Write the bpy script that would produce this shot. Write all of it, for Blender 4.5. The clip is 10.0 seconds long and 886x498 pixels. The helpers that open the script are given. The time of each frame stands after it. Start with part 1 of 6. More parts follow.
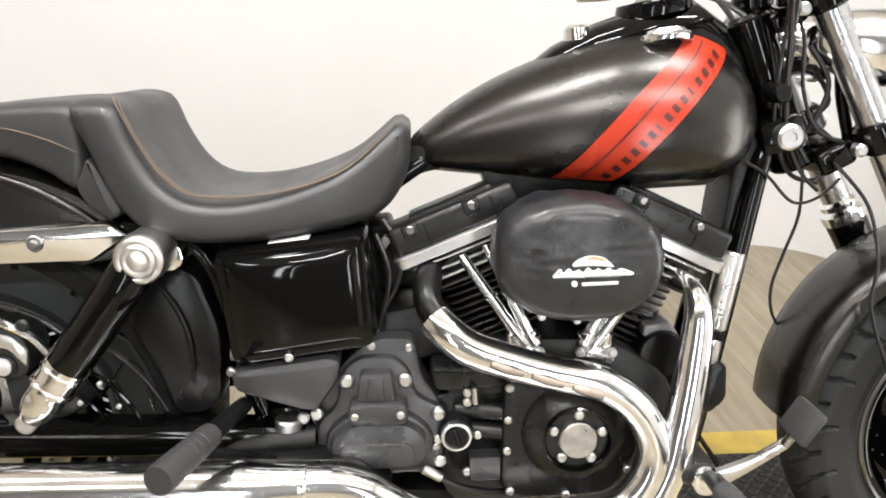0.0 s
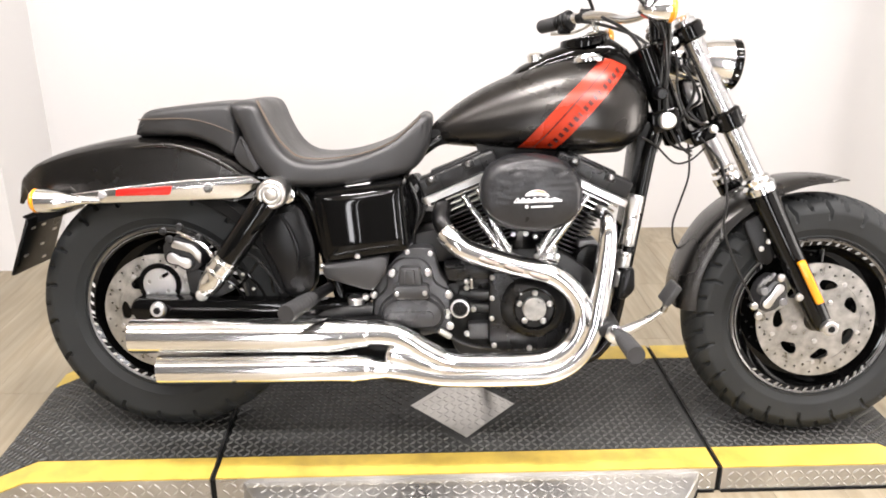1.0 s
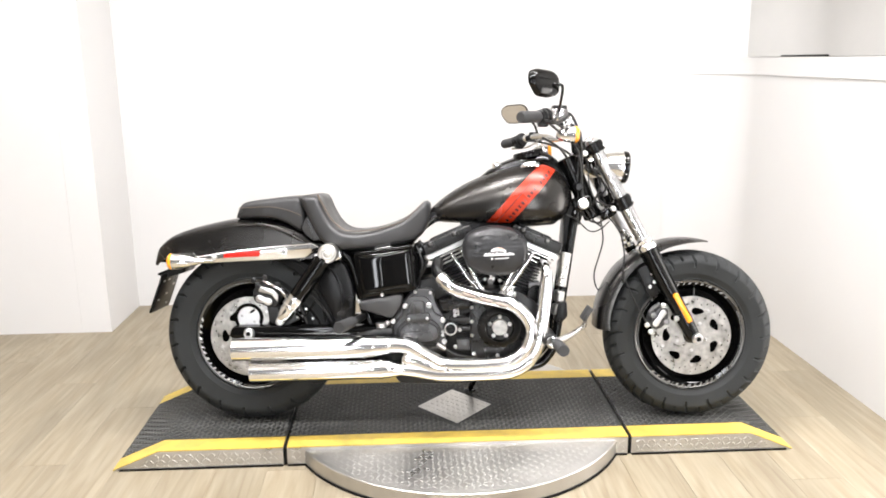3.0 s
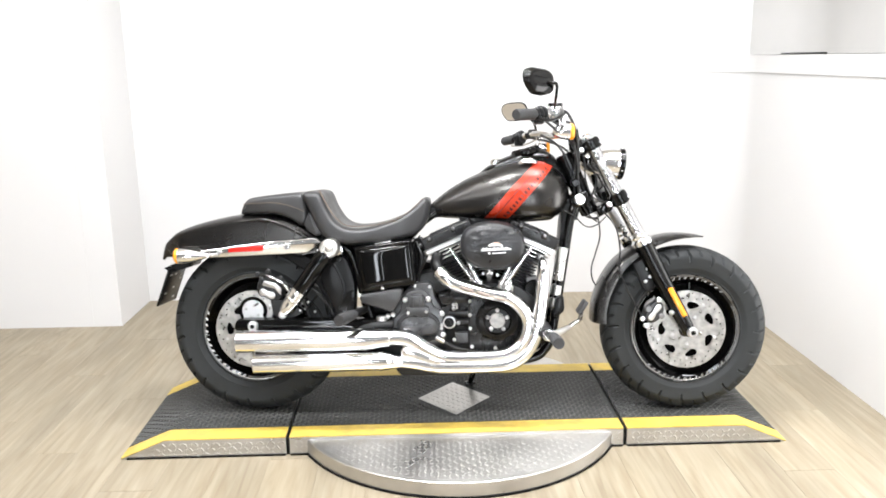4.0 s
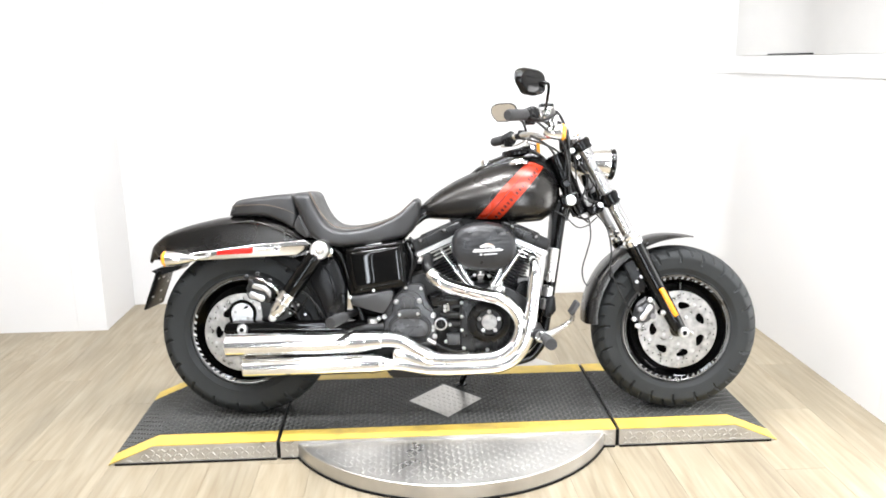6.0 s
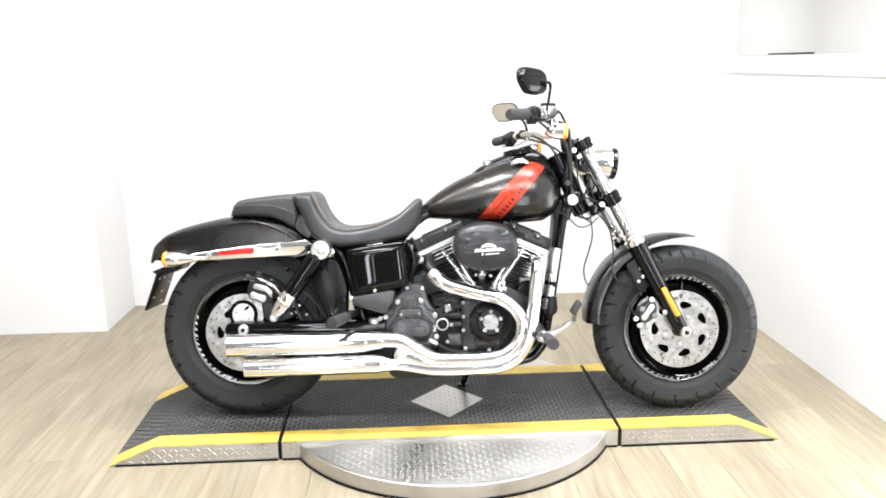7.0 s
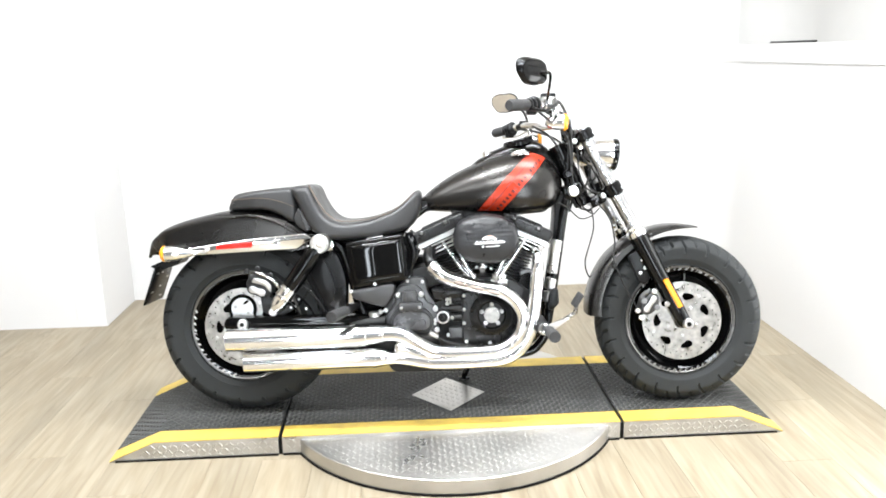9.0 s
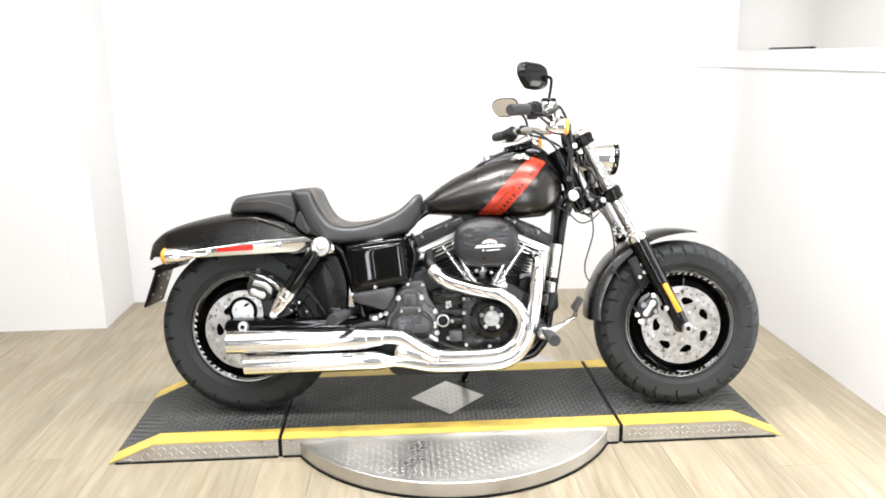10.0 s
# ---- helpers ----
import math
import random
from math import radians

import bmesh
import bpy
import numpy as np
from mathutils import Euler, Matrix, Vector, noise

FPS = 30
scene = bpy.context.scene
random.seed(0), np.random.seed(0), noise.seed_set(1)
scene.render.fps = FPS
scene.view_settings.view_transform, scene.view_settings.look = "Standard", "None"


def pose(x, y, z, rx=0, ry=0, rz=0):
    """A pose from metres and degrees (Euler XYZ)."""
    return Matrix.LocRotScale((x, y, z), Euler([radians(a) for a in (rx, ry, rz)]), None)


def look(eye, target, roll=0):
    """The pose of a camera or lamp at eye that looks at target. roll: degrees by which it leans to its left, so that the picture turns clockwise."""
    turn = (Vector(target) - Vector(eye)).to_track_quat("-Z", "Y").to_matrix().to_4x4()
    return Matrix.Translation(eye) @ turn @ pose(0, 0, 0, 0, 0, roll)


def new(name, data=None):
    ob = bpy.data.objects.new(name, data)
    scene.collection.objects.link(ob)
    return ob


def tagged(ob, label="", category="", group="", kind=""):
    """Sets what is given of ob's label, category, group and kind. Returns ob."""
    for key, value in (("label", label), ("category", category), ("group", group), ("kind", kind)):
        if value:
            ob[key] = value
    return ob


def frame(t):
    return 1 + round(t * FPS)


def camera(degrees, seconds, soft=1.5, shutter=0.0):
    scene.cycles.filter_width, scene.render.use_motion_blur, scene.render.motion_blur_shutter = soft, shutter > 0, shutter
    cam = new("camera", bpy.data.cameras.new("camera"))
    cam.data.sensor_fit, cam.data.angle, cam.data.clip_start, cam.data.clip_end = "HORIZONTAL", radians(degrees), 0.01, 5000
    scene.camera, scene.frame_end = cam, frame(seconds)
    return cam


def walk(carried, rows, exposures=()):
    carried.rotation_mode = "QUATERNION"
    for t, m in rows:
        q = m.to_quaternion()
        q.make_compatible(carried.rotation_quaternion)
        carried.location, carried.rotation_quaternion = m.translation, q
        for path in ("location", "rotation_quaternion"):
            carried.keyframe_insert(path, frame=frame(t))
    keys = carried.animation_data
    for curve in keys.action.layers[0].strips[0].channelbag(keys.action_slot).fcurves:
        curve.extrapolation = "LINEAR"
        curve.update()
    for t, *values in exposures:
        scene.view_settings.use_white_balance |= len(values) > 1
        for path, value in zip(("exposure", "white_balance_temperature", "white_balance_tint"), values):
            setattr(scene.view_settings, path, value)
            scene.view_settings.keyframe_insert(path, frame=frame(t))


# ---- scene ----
cam = camera(58.1, 10.0, soft=1.8)
PATH = [
    (0, (-0.155, -1.158, 1.148), (0.045, 0.685, 0.398), 1.6),
    (0.2, (-0.143, -1.324, 1.164), (-0.027, 0.533, 0.431), 0),
    (0.4, (-0.148, -1.479, 1.187), (-0.046, 0.374, 0.44), 2.0),
    (0.5, (-0.144, -1.551, 1.201), (-0.07, 0.295, 0.436), 1.5),
    (0.6, (-0.142, -1.636, 1.215), (-0.085, 0.223, 0.449), 2.0),
    (0.8, (-0.135, -1.776, 1.248), (-0.049, 0.08, 0.506), 0.9),
    (1, (-0.139, -1.898, 1.254), (-0.055, -0.029, 0.545), 0.3),
    (1.2, (-0.16, -2.017, 1.26), (-0.042, -0.146, 0.565), 1),
    (1.4, (-0.171, -2.142, 1.277), (-0.09, -0.25, 0.632), 0.8),
    (1.5, (-0.166, -2.207, 1.295), (-0.098, -0.302, 0.691), 1.1),
    (1.7, (-0.152, -2.337, 1.318), (-0.12, -0.419, 0.767), 1.6),
    (1.8, (-0.165, -2.401, 1.315), (-0.167, -0.489, 0.745), 2.4),
    (2, (-0.16, -2.517, 1.326), (-0.136, -0.613, 0.715), 1.3),
    (2.2, (-0.15, -2.615, 1.331), (-0.102, -0.696, 0.769), 0.8),
    (2.4, (-0.168, -2.693, 1.342), (-0.081, -0.765, 0.822), 1.3),
    (2.5, (-0.175, -2.729, 1.348), (-0.084, -0.799, 0.83), 0.7),
    (2.8, (-0.194, -2.838, 1.377), (-0.072, -0.89, 0.938), -0.6),
    (3, (-0.179, -2.881, 1.385), (-0.083, -0.938, 0.924), -0.5),
    (3.2, (-0.138, -2.915, 1.389), (-0.06, -0.973, 0.918), -0.2),
    (4.3, (-0.129, -2.951, 1.382), (-0.069, -1.006, 0.919), -0.8),
    (4.5, (-0.15, -2.954, 1.377), (-0.068, -1.01, 0.91), -0.3),
    (5, (-0.158, -2.941, 1.389), (-0.052, -1.002, 0.913), -0.5),
    (5.5, (-0.154, -2.934, 1.385), (-0.05, -0.992, 0.919), -0.7),
    (7, (-0.165, -2.927, 1.375), (-0.059, -0.983, 0.918), -0.8),
    (7.5, (-0.158, -2.922, 1.369), (-0.048, -0.977, 0.916), -1.1),
    (8, (-0.171, -2.915, 1.38), (-0.06, -0.974, 0.912), -0.9),
    (8.5, (-0.173, -2.909, 1.385), (-0.067, -0.971, 0.903), -0.9),
    (9, (-0.159, -2.903, 1.374), (-0.057, -0.964, 0.896), -1.2),
    (9.5, (-0.173, -2.904, 1.378), (-0.066, -0.965, 0.901), -1.2),
    (10, (-0.169, -2.913, 1.374), (-0.061, -0.971, 0.906), -0.9),
]
walk(cam, [(t, look(eye, target, roll)) for t, eye, target, roll in PATH],
     [(0, -0.36, 6480, 11), (0.5, -0.27, 6550, 13), (1.0, -0.15, 6620, 15), (2.0, -0.12, 6580, 14), (3.0, -0.12, 6420, 12), (4.5, -0.02, 6150, 10), (7.0, 0.1, 6150, 10), (8.5, 0.12, 6100, 9), (9.0, 0.12, 6080, 8), (9.5, 0.02, 6250, 10), (10, -0.02, 6250, 10)])

# ---- world and lights ----
world = bpy.data.worlds.new("world")
scene.world = world
world.use_nodes = True
world.node_tree.nodes["Background"].inputs[0].default_value = (1, 1, 1, 1)
world.node_tree.nodes["Background"].inputs[1].default_value = 0.05
scene.view_settings.exposure = 0.0


def area_lamp(name, place, target, width, depth, watts, colour=(1, 0.985, 0.972)):
    data = bpy.data.lights.new(name, "AREA")
    data.shape, data.size, data.size_y, data.energy, data.color = "RECTANGLE", width, depth, watts, colour
    ob = new(name, data)
    ob.matrix_world = look(place, target)
    return ob


CEILING, SOUTH = 3.0, -3.35
PANELS = [(x, y) for y in (-2.0, -0.35) for x in (-2.3, -0.6, 1.05)]
for px_, py_ in PANELS:
    area_lamp("panel_light", (px_, py_, CEILING - 0.035), (px_, py_ + 0.001, 0), 1.2, 0.13, 34 if px_ < -2 else 80)


# ---- materials ----
def material(name, colour, rough=0.5, metal=0.0, bump=0.0, bump_scale=200.0, mottle=0.12, mottle_scale=6.0, coat=0.0,
             rough_var=0.08, island=0.0, spec=0.5, sheen=(1, 1, 1)):
    m = bpy.data.materials.new(name)
    m.use_nodes = True
    nt = m.node_tree
    n, l = nt.nodes, nt.links
    b = n["Principled BSDF"]
    b.inputs["Metallic"].default_value = metal
    b.inputs["Coat Weight"].default_value = coat
    b.inputs["Coat Roughness"].default_value = 0.05
    b.inputs["Specular IOR Level"].default_value = spec
    b.inputs["Specular Tint"].default_value = (*sheen, 1)
    tc = n.new("ShaderNodeTexCoord")
    big = n.new("ShaderNodeTexNoise")
    big.inputs["Scale"].default_value, big.inputs["Detail"].default_value = mottle_scale, 5
    l.new(tc.outputs["Object"], big.inputs["Vector"])
    fine = n.new("ShaderNodeTexNoise")
    fine.inputs["Scale"].default_value, fine.inputs["Detail"].default_value = bump_scale, 3
    l.new(tc.outputs["Object"], fine.inputs["Vector"])
    ramp = n.new("ShaderNodeMapRange")
    ramp.inputs[1].default_value, ramp.inputs[2].default_value = 0.3, 0.7
    ramp.inputs[3].default_value, ramp.inputs[4].default_value = 1 - mottle, 1 + mottle
    l.new(big.outputs["Fac"], ramp.inputs[0])
    mul = n.new("ShaderNodeVectorMath")
    mul.operation = "SCALE"
    mul.inputs[0].default_value = colour
    l.new(ramp.outputs[0], mul.inputs["Scale"])
    l.new(mul.outputs[0], b.inputs["Base Color"])
    rr = n.new("ShaderNodeMapRange")
    rr.inputs[1].default_value, rr.inputs[2].default_value = 0.3, 0.7
    rr.inputs[3].default_value, rr.inputs[4].default_value = max(0.01, rough - rough_var), min(1, rough + rough_var)
    l.new(big.outputs["Fac"], rr.inputs[0])
    l.new(rr.outputs[0], b.inputs["Roughness"])
    if bump:
        bp = n.new("ShaderNodeBump")
        bp.inputs["Strength"].default_value, bp.inputs["Distance"].default_value = bump, 0.001
        l.new(fine.outputs["Fac"], bp.inputs["Height"])
        l.new(bp.outputs[0], b.inputs["Normal"])
    return m


DENIM = material("matte_black_paint", (0.003, 0.0028, 0.0026), 0.27, spec=0.6, sheen=(1, 0.96, 0.92), bump=0.05, bump_scale=900, mottle=0.08, rough_var=0.02)
GLOSS = material("gloss_black_paint", (0.002, 0.002, 0.002), 0.05, rough_var=0.02, spec=0.28)
WRINKLE = material("wrinkle_black_paint", (0.008, 0.008, 0.0083), 0.3, spec=0.4, bump=0.22, bump_scale=700)
CHARCOAL = material("charcoal_satin_metal", (0.028, 0.028, 0.029), 0.3, spec=0.7, bump=0.2, bump_scale=700)
CAST = material("dark_cast_metal", (0.011, 0.011, 0.0113), 0.4, metal=0.2, bump=0.3, bump_scale=500)
GREYCAST = material("grey_cast_metal", (0.22, 0.22, 0.225), 0.42, metal=0.6, bump=0.3, bump_scale=500)
DARKSTEEL = material("dark_steel", (0.2, 0.195, 0.19), 0.3, metal=0.9, mottle=0.15)
CHROME = material("chrome", (0.86, 0.865, 0.87), 0.14, metal=1.0, mottle=0.03, rough_var=0.03)
SLOT = material("floor_tinted_steel", (0.3, 0.25, 0.215), 0.42, metal=0.85, mottle=0.2, mottle_scale=60)
DISC = material("brake_disc_steel", (0.46, 0.453, 0.435), 0.34, metal=1.0, bump=0.12, bump_scale=400, mottle=0.28, mottle_scale=45)
FORKTUBE = material("fork_tube_steel", (0.52, 0.52, 0.53), 0.27, metal=1.0, mottle=0.05)
STEEL = material("brushed_steel", (0.64, 0.63, 0.61), 0.3, metal=1.0, bump=0.08, bump_scale=400, mottle=0.1)
SILVER = material("machined_aluminium", (0.66, 0.66, 0.66), 0.32, metal=1.0, mottle=0.08)
RUBBER = material("tyre_rubber", (0.0148, 0.0163, 0.0168), 0.6, spec=0.34, bump=0.3, bump_scale=400, mottle=0.25, mottle_scale=9)
PEGRUB = material("peg_rubber", (0.03, 0.03, 0.031), 0.6, bump=0.3, bump_scale=300)
VINYL = material("black_vinyl", (0.024, 0.024, 0.0246), 0.42, spec=0.55, bump=0.35, bump_scale=420, mottle=0.1, mottle_scale=12)
GRIP = material("grip_rubber", (0.028, 0.028, 0.029), 0.55, bump=0.4, bump_scale=500)
THREAD = material("tan_thread", (0.105, 0.08, 0.06), 0.8)
PLASTIC = material("black_plastic", (0.0035, 0.0035, 0.0037), 0.3, spec=0.28, bump=0.15, bump_scale=500)
RED = material("red_matte_paint", (0.37, 0.027, 0.007), 0.28, mottle=0.06, spec=0.5)
INK = material("black_decal", (0.06, 0.01, 0.008), 0.3)
WHITEINK = material("white_decal", (0.6, 0.6, 0.6), 0.5, mottle=0.1, mottle_scale=60)
RIMINK = material("grey_decal", (0.19, 0.19, 0.187), 0.5, mottle=0.3, mottle_scale=120)
ORANGEINK = material("orange_decal", (0.7, 0.3, 0.15), 0.5)
AMBER = material("amber_reflector", (0.85, 0.32, 0.01), 0.25, bump=0.4, bump_scale=350, coat=0.5)
REDREF = material("red_reflector", (0.5, 0.015, 0.01), 0.25, bump=0.4, bump_scale=350, coat=0.5)
SOCK = material("grey_fabric_cover", (0.017, 0.0173, 0.0188), 0.34, bump=0.9, bump_scale=90, mottle=0.2, mottle_scale=25)
# Near-black for black parts; also paints the shade in sockets, slots and gaps.
DARK = material("black_and_recess_shade", (0.003, 0.003, 0.003), 0.7, spec=0.2)
CABLE = material("black_cable", (0.005, 0.005, 0.005), 0.35)
MIRROR = material("mirror_glass", (0.85, 0.83, 0.8), 0.02, metal=1.0, mottle=0.01, rough_var=0.005)
WALL = material("white_wall_paint", (0.625, 0.62, 0.614), 0.6, bump=0.15, bump_scale=120, mottle=0.015, mottle_scale=1.2)
SHADEWALL = material("shaded_wall_paint", (0.44, 0.433, 0.417), 0.6, bump=0.15, bump_scale=120, mottle=0.03)
DIMCEIL = material("beige_ceiling", (0.8, 0.755, 0.685), 0.8, mottle=0.04)
BEIGE = material("beige_wall_paint", (0.55, 0.5, 0.42), 0.6, bump=0.15, bump_scale=120, mottle=0.05)
DIMWALL = material("dark_grey_wall", (0.11, 0.109, 0.106), 0.6, bump=0.15, bump_scale=120, mottle=0.08)
CEIL = material("white_ceiling", (0.8, 0.8, 0.79), 0.8, mottle=0.02)
MAT = material("black_tread_mat", (0.0222, 0.0228, 0.0218), 0.55, spec=0.32, bump=0.3, bump_scale=300, mottle=0.4, mottle_scale=5)
# Worn tops, lighter than the mat because their sheen is put into the colour.
TREADTOP = material("worn_sheened_tread", (0.056, 0.056, 0.052), 0.44, bump=0.2, bump_scale=300, mottle=0.5, mottle_scale=7)
ALU = material("tread_plate_aluminium", (0.5, 0.488, 0.465), 0.34, metal=0.88, bump=0.15, bump_scale=250, mottle=0.22, mottle_scale=5)
ALUTOP = material("tread_plate_lozenge", (0.5, 0.49, 0.47), 0.46, metal=0.75, mottle=0.12, mottle_scale=8)
YELLOW = material("yellow_tape", (0.51, 0.362, 0.066), 0.5, bump=0.15, bump_scale=200, mottle=0.22, mottle_scale=14)


def glow(name, colour, strength):
    m = bpy.data.materials.new(name)
    m.use_nodes = True
    b = m.node_tree.nodes["Principled BSDF"]
    b.inputs["Base Color"].default_value = (0.8, 0.8, 0.8, 1)
    b.inputs["Emission Color"].default_value = (*colour, 1)
    b.inputs["Emission Strength"].default_value = strength
    return m


LAMP = glow("lamp_diffuser", (1, 0.98, 0.955), 2)


def plank_material():
    m = bpy.data.materials.new("pale_oak_plank")
    m.use_nodes = True
    nt = m.node_tree
    n, l = nt.nodes, nt.links
    b = n["Principled BSDF"]
    tc, info = n.new("ShaderNodeTexCoord"), n.new("ShaderNodeObjectInfo")
    shift = n.new("ShaderNodeVectorMath")
    shift.operation = "MULTIPLY_ADD"
    l.new(info.outputs["Random"], shift.inputs[0])
    shift.inputs[1].default_value = (37, 53, 11)
    l.new(tc.outputs["Object"], shift.inputs[2])
    stretch = n.new("ShaderNodeMapping")
    stretch.inputs["Scale"].default_value = (34, 2.4, 1)
    l.new(shift.outputs[0], stretch.inputs["Vector"])
    grain = n.new("ShaderNodeTexNoise")
    grain.inputs["Scale"].default_value, grain.inputs["Detail"].default_value, grain.inputs["Distortion"].default_value = 1.3, 8, 0.6
    l.new(stretch.outputs[0], grain.inputs["Vector"])
    ramp = n.new("ShaderNodeValToRGB")
    ramp.color_ramp.elements[0].position, ramp.color_ramp.elements[0].color = 0.26, (0.193, 0.154, 0.1, 1)
    ramp.color_ramp.elements[1].position, ramp.color_ramp.elements[1].color = 0.74, (0.295, 0.257, 0.187, 1)
    l.new(grain.outputs["Fac"], ramp.inputs[0])
    tone = n.new("ShaderNodeMapRange")
    tone.inputs[1].default_value, tone.inputs[2].default_value = 0.3, 0.7
    tone.inputs[3].default_value, tone.inputs[4].default_value = 0.83, 1.12
    broad = n.new("ShaderNodeTexNoise")
    broad.inputs["Scale"].default_value, broad.inputs["Detail"].default_value = 0.9, 3
    wide = n.new("ShaderNodeMapping")
    wide.inputs["Scale"].default_value = (9, 1.3, 1)
    l.new(shift.outputs[0], wide.inputs["Vector"])
    l.new(wide.outputs[0], broad.inputs["Vector"])
    l.new(broad.outputs["Fac"], tone.inputs[0])
    mul = n.new("ShaderNodeVectorMath")
    mul.operation = "SCALE"
    l.new(ramp.outputs[0], mul.inputs[0])
    l.new(tone.outputs[0], mul.inputs["Scale"])
    l.new(mul.outputs[0], b.inputs["Base Color"])
    b.inputs["Roughness"].default_value = 0.42
    bp = n.new("ShaderNodeBump")
    bp.inputs["Strength"].default_value, bp.inputs["Distance"].default_value = 0.15, 0.001
    l.new(grain.outputs["Fac"], bp.inputs["Height"])
    l.new(bp.outputs[0], b.inputs["Normal"])
    return m


PLANK = plank_material()


# ---- mesh tools ----
def finish(name, bm, mat, parent=None, label="", angle=38):
    bmesh.ops.recalc_face_normals(bm, faces=bm.faces)
    me = bpy.data.meshes.new(name)
    bm.to_mesh(me)
    bm.free()
    me.materials.append(mat)
    me.shade_smooth()
    me.set_sharp_from_angle(angle=radians(angle))
    ob = new(name, me)
    if parent:
        ob.parent = parent
    if label:
        ob["label"] = label
    return ob


def part(name, bm, mat, parent, label="", angle=38):
    return finish(name, bm, mat, parent, label, angle)


def spline(points, steps=8):
    pts = [Vector(p) for p in points]
    out = []
    for i in range(len(pts) - 1):
        p0, p1, p2, p3 = pts[max(i - 1, 0)], pts[i], pts[i + 1], pts[min(i + 2, len(pts) - 1)]
        for k in range(steps):
            t = k / steps
            out.append(0.5 * (2 * p1 + (p2 - p0) * t + (2 * p0 - 5 * p1 + 4 * p2 - p3) * t * t + (3 * p1 - p0 - 3 * p2 + p3) * t ** 3))
    out.append(pts[-1])
    return out


def skin(bm, rings, closed=True, caps=True):
    rows = [[bm.verts.new(p) for p in ring] for ring in rings]
    n = len(rows[0])
    for a, b in zip(rows, rows[1:]):
        for i in range(n if closed else n - 1):
            j = (i + 1) % n
            bm.faces.new((a[i], a[j], b[j], b[i]))
    if caps and closed:
        bm.faces.new(rows[0])
        bm.faces.new(rows[-1][::-1])
    return rows


def tube(bm, points, radius, seg=14, smooth=8, flat=1.0, caps=True):
    """A round pipe along a smooth line; radius may be a list, one for each given point."""
    pts = spline(points, smooth) if smooth else [Vector(p) for p in points]
    if isinstance(radius, (int, float)):
        rad = [radius] * len(pts)
    else:
        s = smooth or 1
        rad = [radius[min(int(i / s), len(radius) - 1)] * (1 - (i % s) / s) + radius[min(int(i / s) + 1, len(radius) - 1)] * (i % s) / s for i in range(len(pts))]
    rings, up = [], None
    for i, p in enumerate(pts):
        d = (pts[min(i + 1, len(pts) - 1)] - pts[max(i - 1, 0)]).normalized()
        if up is None:
            up = d.orthogonal().normalized()
        up = (up - d * up.dot(d)).normalized()
        side = d.cross(up)
        rings.append([p + (up * math.cos(a) + side * math.sin(a) * flat) * rad[i] for a in (2 * math.pi * k / seg for k in range(seg))])
    skin(bm, rings, caps=caps)
    return bm


def rod(bm, a, b, r, r2=None, seg=16, chamfer=0.0):
    a, b = Vector(a), Vector(b)
    r2 = r if r2 is None else r2
    d = (b - a).normalized()
    c = min(chamfer, (b - a).length * 0.45, r * 0.6)
    if c:
        return tube(bm, [a, a + d * c, b - d * c, b], [r - c, r, r2, r2 - c], seg, 1)
    return tube(bm, [a, b], [r, r2], seg, 1)


def lathe(bm, profile, centre, axis="Y", seg=48, closed=False):
    """profile: (radius, along) pairs turned round an axis through centre."""
    c = Vector(centre)
    rows = []
    for k in range(seg):
        a = 2 * math.pi * k / seg
        if axis == "Y":
            rows.append([c + Vector((r * math.cos(a), h, r * math.sin(a))) for r, h in profile])
        elif axis == "X":
            rows.append([c + Vector((h, r * math.cos(a), r * math.sin(a))) for r, h in profile])
        else:
            rows.append([c + Vector((r * math.cos(a), r * math.sin(a), h)) for r, h in profile])
    skin(bm, rows + [rows[0]], closed=closed, caps=False)
    bmesh.ops.remove_doubles(bm, verts=bm.verts, dist=1e-6)
    return bm


def box(bm, centre, size, bevel=0.003, turn=None, seg=2):
    made = bmesh.ops.create_cube(bm, size=1.0)["verts"]
    m = Matrix.Translation(centre) @ (turn or Matrix()) @ Matrix.Diagonal((*size, 1))
    bmesh.ops.transform(bm, matrix=m, verts=made)
    if bevel:
        edges = list({e for v in made for e in v.link_edges})
        bmesh.ops.bevel(bm, geom=edges, offset=bevel, segments=seg, profile=0.5, affect="EDGES")
    return bm


def rounded(poly, r, steps=4):
    """A polygon with its corners rounded."""
    out, n = [], len(poly)
    for i in range(n):
        p, a, b = Vector(poly[i]), Vector(poly[i - 1]), Vector(poly[(i + 1) % n])
        u, v = (a - p), (b - p)
        k = min(r, u.length * 0.45, v.length * 0.45)
        s, e = p + u.normalized() * k, p + v.normalized() * k
        for j in range(steps + 1):
            t = j / steps
            out.append(s * (1 - t) ** 2 + p * 2 * t * (1 - t) + e * t * t)
    return out


def inset(poly, d):
    n, out = len(poly), []
    area = sum(poly[i - 1][0] * poly[i][1] - poly[i][0] * poly[i - 1][1] for i in range(n))
    sign = 1 if area > 0 else -1
    for i in range(n):
        e = Vector(poly[(i + 1) % n]) - Vector(poly[i - 1])
        nrm = Vector((-e.y, e.x)).normalized() * sign
        out.append(Vector(poly[i]) + nrm * d)
    return out


def slab(bm, poly, y0, y1, corner=0.01, edge=0.004, steps=4):
    """An XZ outline with round corners, from y0 (the back) to y1 (the face), its face edge rounded."""
    base = rounded(poly, corner, steps)
    s = 1 if y1 > y0 else -1
    rings = [(0, y0), (0, y1 - s * edge), (edge * 0.3, y1 - s * edge * 0.3), (edge, y1)]
    skin(bm, [[Vector((p.x, y, p.y)) for p in (inset(base, d) if d else base)] for d, y in rings])
    return bm


